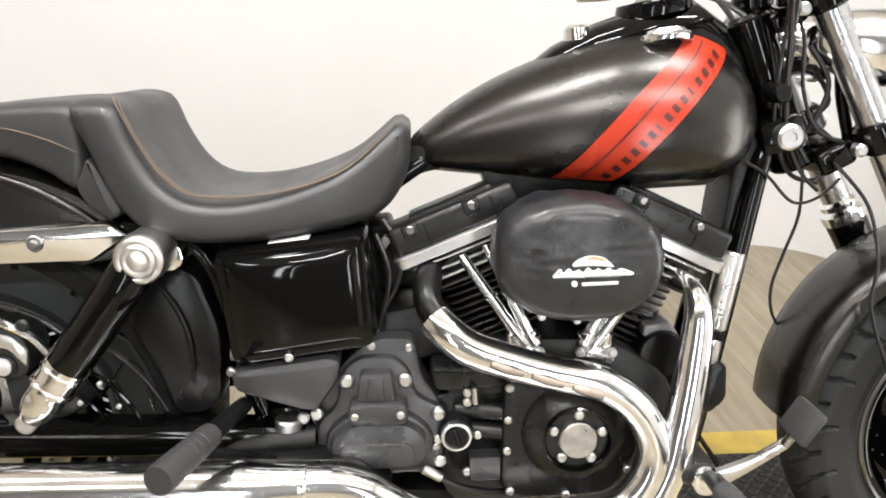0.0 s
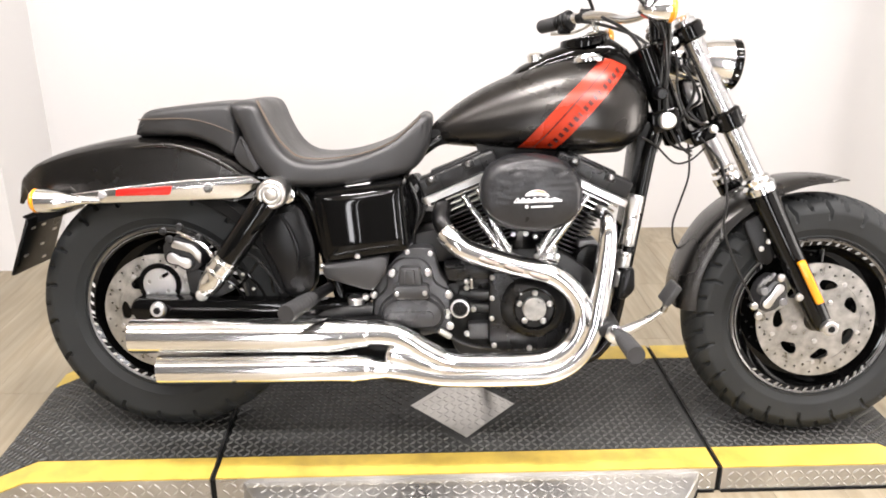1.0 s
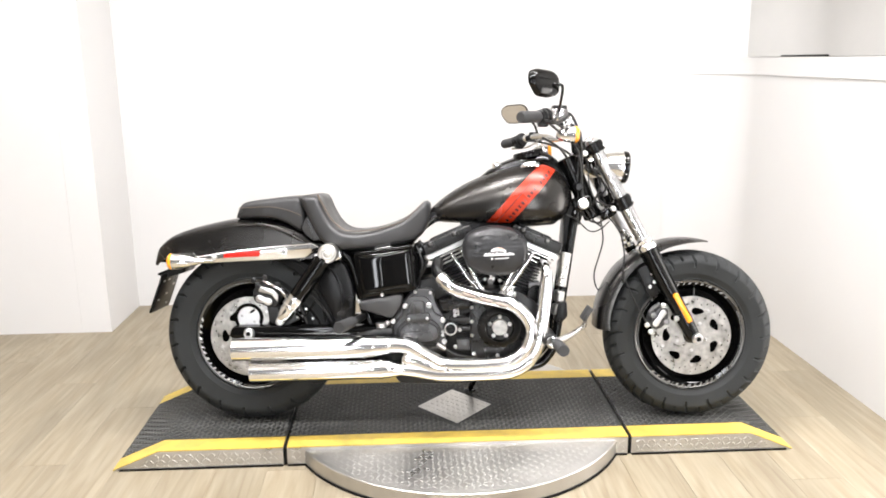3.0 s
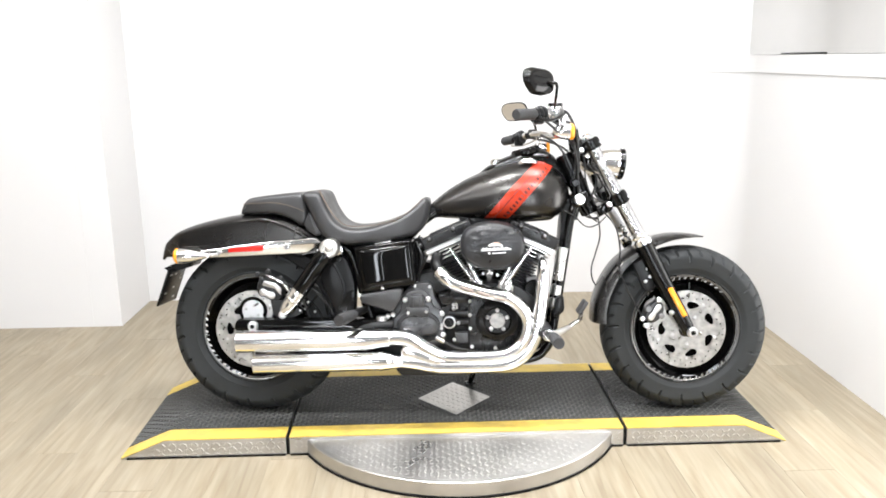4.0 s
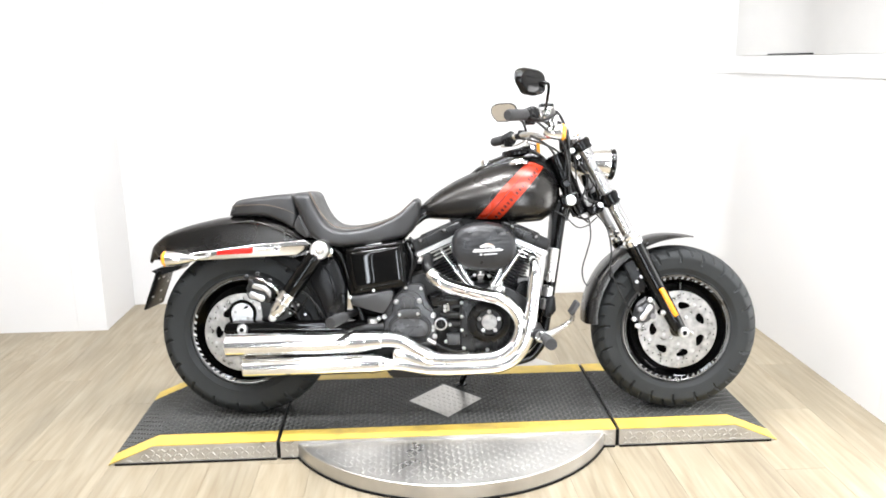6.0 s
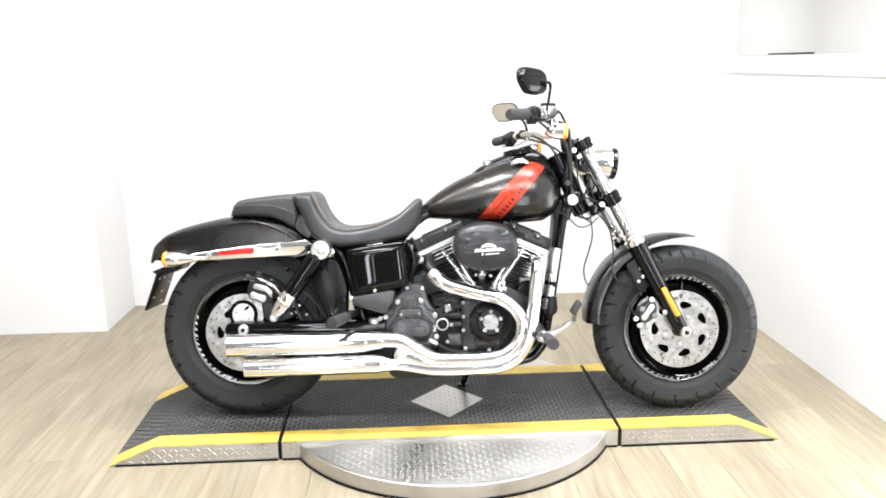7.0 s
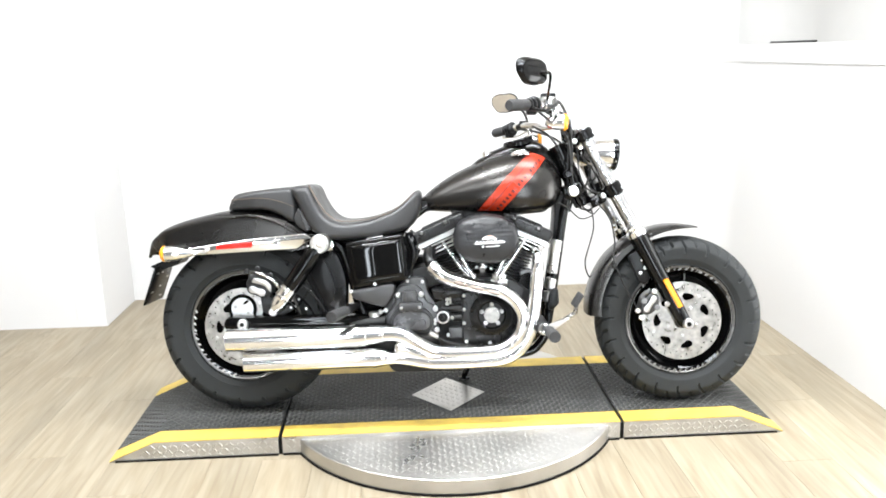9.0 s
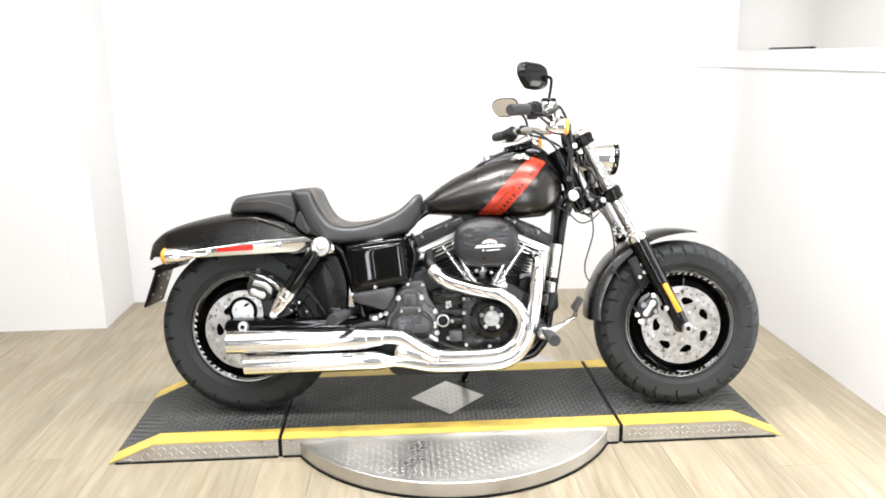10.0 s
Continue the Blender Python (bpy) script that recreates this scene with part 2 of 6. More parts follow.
def even(points, n):
    """n points at even steps along a smooth line through (X, Z) points."""
    pts = spline([(a, 0, c) for a, c in points], 10)
    run = np.concatenate([[0], np.cumsum([(q - p).length for p, q in zip(pts, pts[1:])])])
    at = np.linspace(0, run[-1], n)
    return [Vector((np.interp(s, run, [p.x for p in pts]), np.interp(s, run, [p.z for p in pts]))) for s in at]


def pillow(bm, low, top, half, r, width=None, dish=None, rows=20, n=44):
    """A puffy body: a side outline of a lower line (front to back) and an upper one (back to front), spread over Y with rounded shoulders."""
    base = even(low, n) + even(top, n)
    rings = []
    for k in range(rows + 1):
        u = -math.cos(math.pi * k / rows)
        over = max(0.0, abs(u) * half - (half - r))
        d = r - math.sqrt(max(r * r - over * over, 0.0))
        ring = inset(base, min(d, r) * 0.5)
        rings.append([Vector((p.x, u * half * (width(p.x) if width else 1.0), p.y + (dish(p.x, u) if dish and i >= n else 0.0))) for i, p in enumerate(ring)])
    made = skin(bm, rings, caps=False)
    for row in (made[0], made[-1]):
        for i in range(n - 1):
            bm.faces.new((row[i], row[i + 1], row[2 * n - 2 - i], row[2 * n - 1 - i]))
    return bm


def plate(bm, outer, holes, y0, y1):
    """A flat XZ plate with real holes through it."""
    edges = []
    for loop in [outer] + holes:
        vs = [bm.verts.new((p[0], y0, p[1])) for p in loop]
        edges += [bm.edges.new((vs[i - 1], vs[i])) for i in range(len(vs))]
    faces = [g for g in bmesh.ops.triangle_fill(bm, use_beauty=True, use_dissolve=False, edges=edges)["geom"] if isinstance(g, bmesh.types.BMFace)]
    ext = bmesh.ops.extrude_face_region(bm, geom=faces)["geom"]
    bmesh.ops.translate(bm, vec=(0, y1 - y0, 0), verts=[g for g in ext if isinstance(g, bmesh.types.BMVert)])
    return bm


def circle(cx, cz, r, n=16, start=0.0):
    return [(cx + r * math.cos(start + 2 * math.pi * k / n), cz + r * math.sin(start + 2 * math.pi * k / n)) for k in range(n)]


def table(x, pairs):
    """Straight-line lookup of x in rows of (x, value)."""
    return float(np.interp(x, [p[0] for p in pairs], [p[1] for p in pairs]))


# ---- the room ----
def solid(name, low, high, mat, label, bevel=0.0, kind="structure", category="wall"):
    bm = bmesh.new()
    c = [(a + b) / 2 for a, b in zip(low, high)]
    box(bm, c, [b - a for a, b in zip(low, high)], bevel)
    return tagged(finish(name, bm, mat), label, category, kind=kind)


solid("wall_north", (-1.735, 1.67, 0), (2.75, 1.83, CEILING), WALL, "smooth white painted back wall behind the motorcycle")
solid("wall_recess", (-1.885, 1.21, 0), (-1.735, 1.83, CEILING), WALL, "short white return wall beside the back wall")
solid("wall_northwest", (-4.6, 1.21, 0), (-1.886, 1.37, CEILING), WALL, "white painted wall facing the camera")


def coved_wall(name, face, z0, z1, mat, label, back=1.93, category="wall", r=0.35, end=SOUTH):
    """A wall along the east side whose face, at x = face, sweeps round into the back wall; the sweep is shaped to fade
    its shading.
    """
    cx, cy = face - r, 1.667 - r
    arc = [(cx + r * math.sin(a), cy + r * math.cos(a)) for a in (math.pi / 2 * k / 32 for k in range(33))]
    outline = arc + [(face, end), (back, end), (back, 1.667)]
    bm = bmesh.new()
    skin(bm, [[Vector((x, y, z)) for x, y in outline] for z in (z0, z1)])
    return tagged(finish(name, bm, mat), label, category, kind="structure")


coved_wall("wall_east", 1.685, 0, 1.294, WALL, "white lower wall ending in a ledge, corner rounded to soften its shading", end=-0.15)
# rest of the lower east wall; an unseen glow added for the tank's highlight
solid("wall_east", (1.685, -0.75, 0), (1.93, -0.152, 0.2), WALL, "white wall below the added glowing panel")
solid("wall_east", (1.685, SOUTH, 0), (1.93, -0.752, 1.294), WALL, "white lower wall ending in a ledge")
solid("side_glow", (1.80, -0.75, 0.201), (1.81, -0.152, 1.2935), glow("side_glow_panel", (1.0, 0.97, 0.92), 7.0), "unseen glowing panel added in the side wall for the tank highlight", category="window")
# Greyer colour here stands for the weaker light on the upper wall.
coved_wall("wall_east_upper", 2.08, 1.387, CEILING, SHADEWALL, "wall set back above the ledge, greyed for its weaker light", 2.75, r=0.3)
coved_wall("ledge_cap", 1.678, 1.295, 1.3845, WALL, "white ledge board along the top of the lower wall", 2.74, "trim")
solid("wall_west", (-4.76, SOUTH, 0), (-4.602, 1.37, CEILING), BEIGE, "plain beige side wall")
# unseen wall set close behind the camera to darken reflections, with narrow daylit windows
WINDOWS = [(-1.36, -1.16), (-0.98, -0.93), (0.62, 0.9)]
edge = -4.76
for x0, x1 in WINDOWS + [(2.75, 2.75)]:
    solid("wall_south", (edge, SOUTH - 0.16, 0), (x0, SOUTH - 0.002, CEILING), DIMWALL, "unseen dark wall behind the camera, set close to darken reflections")
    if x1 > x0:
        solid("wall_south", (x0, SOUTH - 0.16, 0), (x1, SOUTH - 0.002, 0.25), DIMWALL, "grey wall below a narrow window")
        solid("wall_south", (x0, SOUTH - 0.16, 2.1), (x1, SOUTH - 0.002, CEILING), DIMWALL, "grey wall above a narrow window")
        # Out of view, set where streaks on the battery cover point to bright sources.
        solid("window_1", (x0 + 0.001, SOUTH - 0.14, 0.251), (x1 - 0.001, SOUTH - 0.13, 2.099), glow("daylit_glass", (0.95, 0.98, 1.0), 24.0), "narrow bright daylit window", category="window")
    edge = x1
solid("ceiling", (-4.76, SOUTH - 0.16, CEILING + 0.002), (2.75, 1.83, CEILING + 0.15), DIMCEIL, "beige ceiling with light panels", category="ceiling")
floor_ob = solid("floor", (-4.76, SOUTH - 0.16, -0.2), (1.93, 1.83, -0.008), material("subfloor", (0.12, 0.09, 0.06), 0.8), "pale oak plank floor with faint joints", category="floor")

bm = bmesh.new()
box(bm, (1.70, 0.86, 1.3905), (0.02, 0.42, 0.009), 0.002)
tagged(finish("black_bar", bm, PLASTIC), "thin black bar lying on the wall ledge", "bar")

for px_, py_ in PANELS:
    top = tagged(new("ceiling_light"), "long narrow white ceiling strip light", "ceiling light", "ceiling lights")
    top.location = (px_, py_, CEILING)
    bm = bmesh.new()
    box(bm, (0, 0, -0.013), (1.28, 0.2, 0.024), 0.003)
    part("frame", bm, CEIL, top)
    bm = bmesh.new()
    box(bm, (0, 0, -0.028), (1.2, 0.13, 0.006), 0.001)
    part("diffuser", bm, LAMP, top)


# ---- ramp platform ----
def lozenges(bm, inside, x0, x1, y0, y1, z, pitch, length, width, height, turn=0.0):
    """Raised tread lozenges, alternately slanted, wherever inside(x, y) holds."""
    nx, ny = int((x1 - x0) / pitch) + 1, int((y1 - y0) / pitch) + 1
    for i in range(nx):
        for j in range(ny):
            x, y = x0 + i * pitch, y0 + j * pitch
            if not inside(x, y):
                continue
            a = turn + (math.pi / 4 if (i + j) % 2 else -math.pi / 4)
            ca, sa = math.cos(a), math.sin(a)
            low = [bm.verts.new((x + u * ca - v * sa, y + u * sa + v * ca, z)) for u, v in ((-length, 0), (0, -width), (length, 0), (0, width))]
            top = [bm.verts.new((x + 0.55 * u * ca - 0.5 * v * sa, y + 0.55 * u * sa + 0.5 * v * ca, z + height)) for u, v in ((-length, 0), (0, -width), (length, 0), (0, width))]
            bm.faces.new(top)
            for k in range(4):
                bm.faces.new((low[k], low[(k + 1) % 4], top[(k + 1) % 4], top[k]))
    return bm


NEAR, FAR, TOP, DIV, END, KNEE = -0.300, 0.335, 0.068, 0.612, 1.21, 1.05
TAPE = 0.083


def height_at(x):
    """Platform top along its length: flat, then sloping to the floor."""
    return TOP if abs(x) <= KNEE else TOP * max(0.0, (END - abs(x)) / (END - KNEE)) + 0.001


def platform_section(name, xs, label):
    """One section of the platform between the joints: aluminium body, dark top sheet, yellow tape and tread."""
    top = tagged(new(name), label, "ramp platform", "ramp platform sections")
    bm = bmesh.new()
    rings = []
    for x in xs:
        h = height_at(x)
        rings.append([Vector(p) for p in ((x, NEAR, min(0.005, h * 0.5)), (x, FAR, min(0.005, h * 0.5)), (x, FAR, h), (x, NEAR, h))])
    skin(bm, rings)
    bmesh.ops.remove_doubles(bm, verts=bm.verts, dist=1e-5)
    body = part("body", bm, ALU, top, "bare aluminium tread plate body")
    # Dark strip drawn for the shadow line along the section's foot.
    bm = bmesh.new()
    x0, x1 = max(min(xs), -END + 0.02), min(max(xs), END - 0.02)
    box(bm, ((x0 + x1) / 2, (NEAR + FAR) / 2, 0.003), (x1 - x0 - 0.004, FAR - NEAR + 0.008, 0.007), 0)
    part("base_strip", bm, DARK, top, "black band drawn for the shadow line at the foot")
    bm = bmesh.new()
    skin(bm, [[Vector((x, y, height_at(x) + dz)) for y, dz in ((NEAR + TAPE, 0.0005), (FAR - TAPE, 0.0005), (FAR - TAPE, 0.003), (NEAR + TAPE, 0.003))] for x in xs])
    part("top_sheet", bm, MAT, top, "black rubber tread sheet")
    for a, b in ((NEAR + 0.001, NEAR + TAPE), (FAR - TAPE, FAR - 0.001)):
        bm = bmesh.new()
        skin(bm, [[Vector((x, y, height_at(x) + dz)) for y, dz in ((a, 0.0002), (b, 0.0002), (b, 0.0035), (a, 0.0035))] for x in xs])
        part("edge_tape", bm, YELLOW, top, "yellow safety edge strip")
    return top, body


def tread(top, x0, x1):
    bm = bmesh.new()

    def clear(x, y):
        return abs(x) / 0.165 + abs(y - 0.005) / 0.18 > 1 and x0 + 0.01 < x < x1 - 0.01
    lozenges(bm, clear, x0 + 0.012, x1, NEAR + TAPE + 0.011, FAR - TAPE - 0.008, 0, 0.0172, 0.0112, 0.0042, 0.0028)
    for v in bm.verts:
        v.co.z += height_at(v.co.x) + 0.003
    tagged(part("tread", bm, TREADTOP, top, "raised worn tread, tops lightened for their sheen"), kind="stuff")


centre_deck, _ = platform_section("ramp_platform", [-DIV + 0.007, 0.0, DIV - 0.007], "black tread ramp platform with yellow edges and aluminium sides")
left_deck, _ = platform_section("ramp_platform", [-END, -KNEE, -DIV - 0.007], "sloping end section of black tread ramp with yellow edges")
right_deck, _ = platform_section("ramp_platform", [DIV + 0.007, KNEE, END], "sloping end section of black tread ramp with yellow edges")
# Dark filler puts the shade of the open joints into colour.
for x in (-DIV, DIV):
    bm = bmesh.new()
    box(bm, (x, (NEAR + FAR) / 2 + 0.002, 0.033), (0.0136, FAR - NEAR - 0.006, 0.062), 0)
    part("joint_shade", bm, DARK, centre_deck, "dark filler for the shade in the joint")
tread(centre_deck, -DIV, DIV)
tread(left_deck, -END, -DIV)
tread(right_deck, DIV, END)
# near-side lozenges of the aluminium faces
for deck, a, b in ((left_deck, -END, -DIV - 0.01), (right_deck, DIV + 0.01, END), (centre_deck, -DIV + 0.01, DIV - 0.01)):
    bm = bmesh.new()
    lozenges(bm, lambda x, y: 0.008 < y < height_at(x) - 0.012 and a < x < b and (deck is not centre_deck or abs(x) > 0.53), a, b, 0.012, TOP, 0, 0.0195, 0.0105, 0.003, 0.0013)
    bmesh.ops.transform(bm, matrix=Matrix(((1, 0, 0, 0), (0, 0, -1, NEAR), (0, 1, 0, 0), (0, 0, 0, 1))), verts=bm.verts)
    tagged(part("side_tread", bm, ALUTOP, deck, "bright raised lozenges"), kind="stuff")
# diamond window to the disc, in the middle of the deck
bm = bmesh.new()
DIAMOND = [(-0.14, 0.005), (0.003, -0.152), (0.146, 0.005), (0.003, 0.16)]
skin(bm, [[Vector((x, y, TOP + z)) for x, y in DIAMOND] for z in (0.001, 0.0042)])
part("diamond_plate", bm, ALU, centre_deck, "bare aluminium diamond inlay")
bm = bmesh.new()
lozenges(bm, lambda x, y: abs(x - 0.003) / 0.132 + abs(y - 0.005) / 0.146 < 1, -0.14, 0.15, -0.15, 0.16, TOP + 0.0042, 0.0195, 0.0112, 0.0032, 0.0013)
tagged(part("diamond_tread", bm, ALUTOP, centre_deck), kind="stuff")

# turntable disc under the deck
disc = tagged(new("turntable_disc"), "round aluminium tread plate turntable under the ramp", "turntable")
DISC_R, DISC_C, DISC_H = 0.628, (0.01, 0.0), 0.058
bm = bmesh.new()
lathe(bm, [(0.0, 0.005), (DISC_R, 0.005), (DISC_R, DISC_H - 0.003), (DISC_R - 0.003, DISC_H), (0.0, DISC_H)], (*DISC_C, 0), "Z", 128)
part("plate", bm, ALU, disc)
# Black band round the disc's foot, again standing for its shadow line.
bm = bmesh.new()
lathe(bm, [(0.0, 0.0), (DISC_R + 0.004, 0.0), (DISC_R + 0.004, 0.0075), (0.0, 0.0075)], (*DISC_C, 0), "Z", 96)
part("base_ring", bm, DARK, disc, "black band drawn for the shadow line at the foot")
bm = bmesh.new()
lozenges(bm, lambda x, y: math.hypot(x - DISC_C[0], y - DISC_C[1]) < DISC_R - 0.02 and y < NEAR - 0.006, -0.63, 0.64, -0.62, NEAR, DISC_H, 0.0205, 0.0115, 0.0031, 0.0008)
tagged(part("tread", bm, ALUTOP, disc), kind="stuff")

# places of pegs, pedal, bars and mirrors on the motorcycle
PEG_A, PEG_B = (-0.388, -0.15, 0.405), (-0.45, -0.362, 0.403)
FPEG_A, FPEG_B = (0.288, -0.22, 0.324), (0.297, -0.37, 0.324)
PEDAL_ARM = [(0.268, 0.333), (0.295, 0.336), (0.34, 0.354), (0.39, 0.386), (0.398, 0.376), (0.345, 0.338), (0.305, 0.312), (0.272, 0.308)]
PEDAL_PAD = (0.39, -0.255, 0.43)
BAR_R = ((0.262, -0.27, 1.10), (0.151, -0.405, 1.089))
BAR_L = ((0.268, 0.27, 1.058), (0.149, 0.40, 1.034))
MIR_R, STEM_R = (0.215, -0.46, 1.188), [(0.283, -0.32, 1.115), (0.28, -0.40, 1.15), (0.276, -0.452, 1.178), (0.262, -0.458, 1.186), (0.245, -0.455, 1.186)]
MIR_L, STEM_L = (0.193, 0.38, 1.157), [(0.275, 0.26, 1.068), (0.265, 0.31, 1.11), (0.235, 0.345, 1.14), (0.21, 0.36, 1.15)]
MIR_YAW = (-44, 52)
IND_R, IND_L = (0.345, -0.26, 1.04), (0.315, 0.25, 0.996)

# ---- the motorcycle: X forward, Y to its left, Z up from the deck; it leans on its side stand ----
bike = tagged(new("motorcycle"), "matte black cruiser motorcycle with red tank stripe on side stand", "motorcycle")
bike.matrix_world = pose(0.064, -0.071, TOP + 0.003, -8.0, 0, -3.5)
FW, RW = Vector((0.807, 0, 0.3125)), Vector((-0.812, 0, 0.323))


def bolt(parent, place, r=0.007, h=0.006, mat=None, axis=(0, -1, 0), label=""):
    p, d = Vector(place), Vector(axis)
    bm = bmesh.new()
    rod(bm, p, p + d * h, r * 1.1, r * 1.1, 14, min(r, h) * 0.35)
    return part("bolt", bm, mat or SILVER, parent, label)


# -- wheels --
def tyre_mesh(c, R, half, bead, blocks):
    """A tyre with ribs on its side walls and slanting grooves cut into crown and shoulders."""
    bm = bmesh.new()
    d = R - bead
    prof = [(bead - 0.004, 0.62), (bead + 0.005, 0.74), (bead + 0.008, 0.8), (bead + 0.011, 0.79), (bead + 0.026, 0.9), (bead + 0.029, 0.93), (bead + 0.033, 0.93), (bead + d * 0.45, 1.0), (bead + d * 0.58, 1.0),
            (bead + d * 0.61, 1.015), (R - 0.037, 0.985), (R - 0.032, 0.955), (R - 0.026, 0.9), (R - 0.021, 0.85), (R - 0.017, 0.8), (R - 0.012, 0.7), (R - 0.008, 0.58), (R - 0.005, 0.44), (R - 0.0025, 0.3), (R - 0.001, 0.14)]
    prof = [(r, -h * half) for r, h in prof] + [(r, h * half) for r, h in reversed(prof)]
    step = 12
    n = blocks * step
    rows = []
    for k in range(n):
        row = []
        for r, h in prof:
            e = abs(h) / half
            ph = (k + (step // 2 if h > 0 else 0) + round(e * 16)) % step
            long_one = ((k + round(e * 16)) // step) % 2
            lowest = R - (0.05 if long_one else 0.034)
            cut = 0.0
            if r > lowest and e > 0.2 and ph in (0, 1):
                cut = 0.007
            a = 2 * math.pi * k / n
            row.append(c + Vector(((r - cut) * math.cos(a), h * (1 - cut * 12 * e), (r - cut) * math.sin(a))))
        rows.append(row)
    skin(bm, rows + [rows[0]], closed=False)
    bmesh.ops.remove_doubles(bm, verts=bm.verts, dist=1e-6)
    return bm


def kidney(c, r, a0, a1, w):
    """A rounded teardrop window, wide on one end."""
    m, q = (a0 + a1) / 2, (a1 - a0) / 2
    at = [(r + w * 0.8, a0 - q * 0.1), (r + w * 1.1, m - q * 0.55), (r + w * 1.15, m + q * 0.1), (r + w, a1 - q * 0.2), (r + w * 0.1, a1 + q * 0.05), (r - w * 0.8, m + q * 0.6), (r - w, m + q * 0.1), (r - w * 0.5, m - q * 0.5), (r + w * 0.3, a0 - q * 0.1)]
    return [tuple(p) for p in rounded([(c.x + d * math.cos(a), c.z + d * math.sin(a)) for d, a in at], 0.02, 5)]


def ring_bars(c, r, depth, y, start, letters, step):
    """Plain curved bars along a rim where its lettering stands; letters holds their (from, to) in letter steps."""
    bm = bmesh.new()
    for lo, hi in letters:
        rings = []
        for k in range(7):
            a = start + step * (lo + (hi - lo) * 0.4 * k / 6)
            ring = []
            for s, h in ((-0.5, 0), (0.5, 0), (0.5, -0.0012), (-0.5, -0.0012)):
                b = a + step * 0.25 * s
                ring.append(c + Vector((math.cos(b), 0, math.sin(b))) * (r + depth * s) + Vector((0, y + h, 0)))
            rings.append(ring)
        skin(bm, rings)
    return bm


def ring_line(c, r, width, y, a0, a1):
    """A thin raised line along a rim from angle a0 to a1."""
    bm = bmesh.new()
    rings = []
    for k in range(33):
        a = a0 + (a1 - a0) * k / 32
        d = Vector((math.cos(a), 0, math.sin(a)))
        rings.append([c + d * (r + width * s) + Vector((0, y + h, 0)) for s, h in ((-0.5, 0), (0.5, 0), (0.5, -0.0008), (-0.5, -0.0008))])
    skin(bm, rings)
    return bm


RIM_WORDS = [(0, 0.8), (1.0, 1.75), (2.0, 2.9), (3.1, 3.7), (3.95, 4.8), (5.0, 5.7), (6.1, 6.5), (6.9, 7.8), (8.0, 8.8), (9.0, 9.7), (9.95, 10.15), (10.4, 11.3), (11.5, 12.3), (12.5, 13.4), (13.6, 14.5)]


def capsule(a, b, r, waist):
    """The outline of a long oval between two points, a little pinched in the middle."""
    a, b = Vector(a), Vector(b)
    t = math.atan2(b.y - a.y, b.x - a.x)
    out = [(b.x + r * math.cos(t + q), b.y + r * math.sin(t + q)) for q in (-math.pi / 2 + math.pi * k / 8 for k in range(9))]
    m = (a + b) / 2
    out.append((m.x - waist * math.sin(t), m.y + waist * math.cos(t)))
    out += [(a.x + r * math.cos(t + q), a.y + r * math.sin(t + q)) for q in (math.pi / 2 + math.pi * k / 8 for k in range(9))]
    out.append((m.x + waist * math.sin(t), m.y - waist * math.cos(t)))
    return out


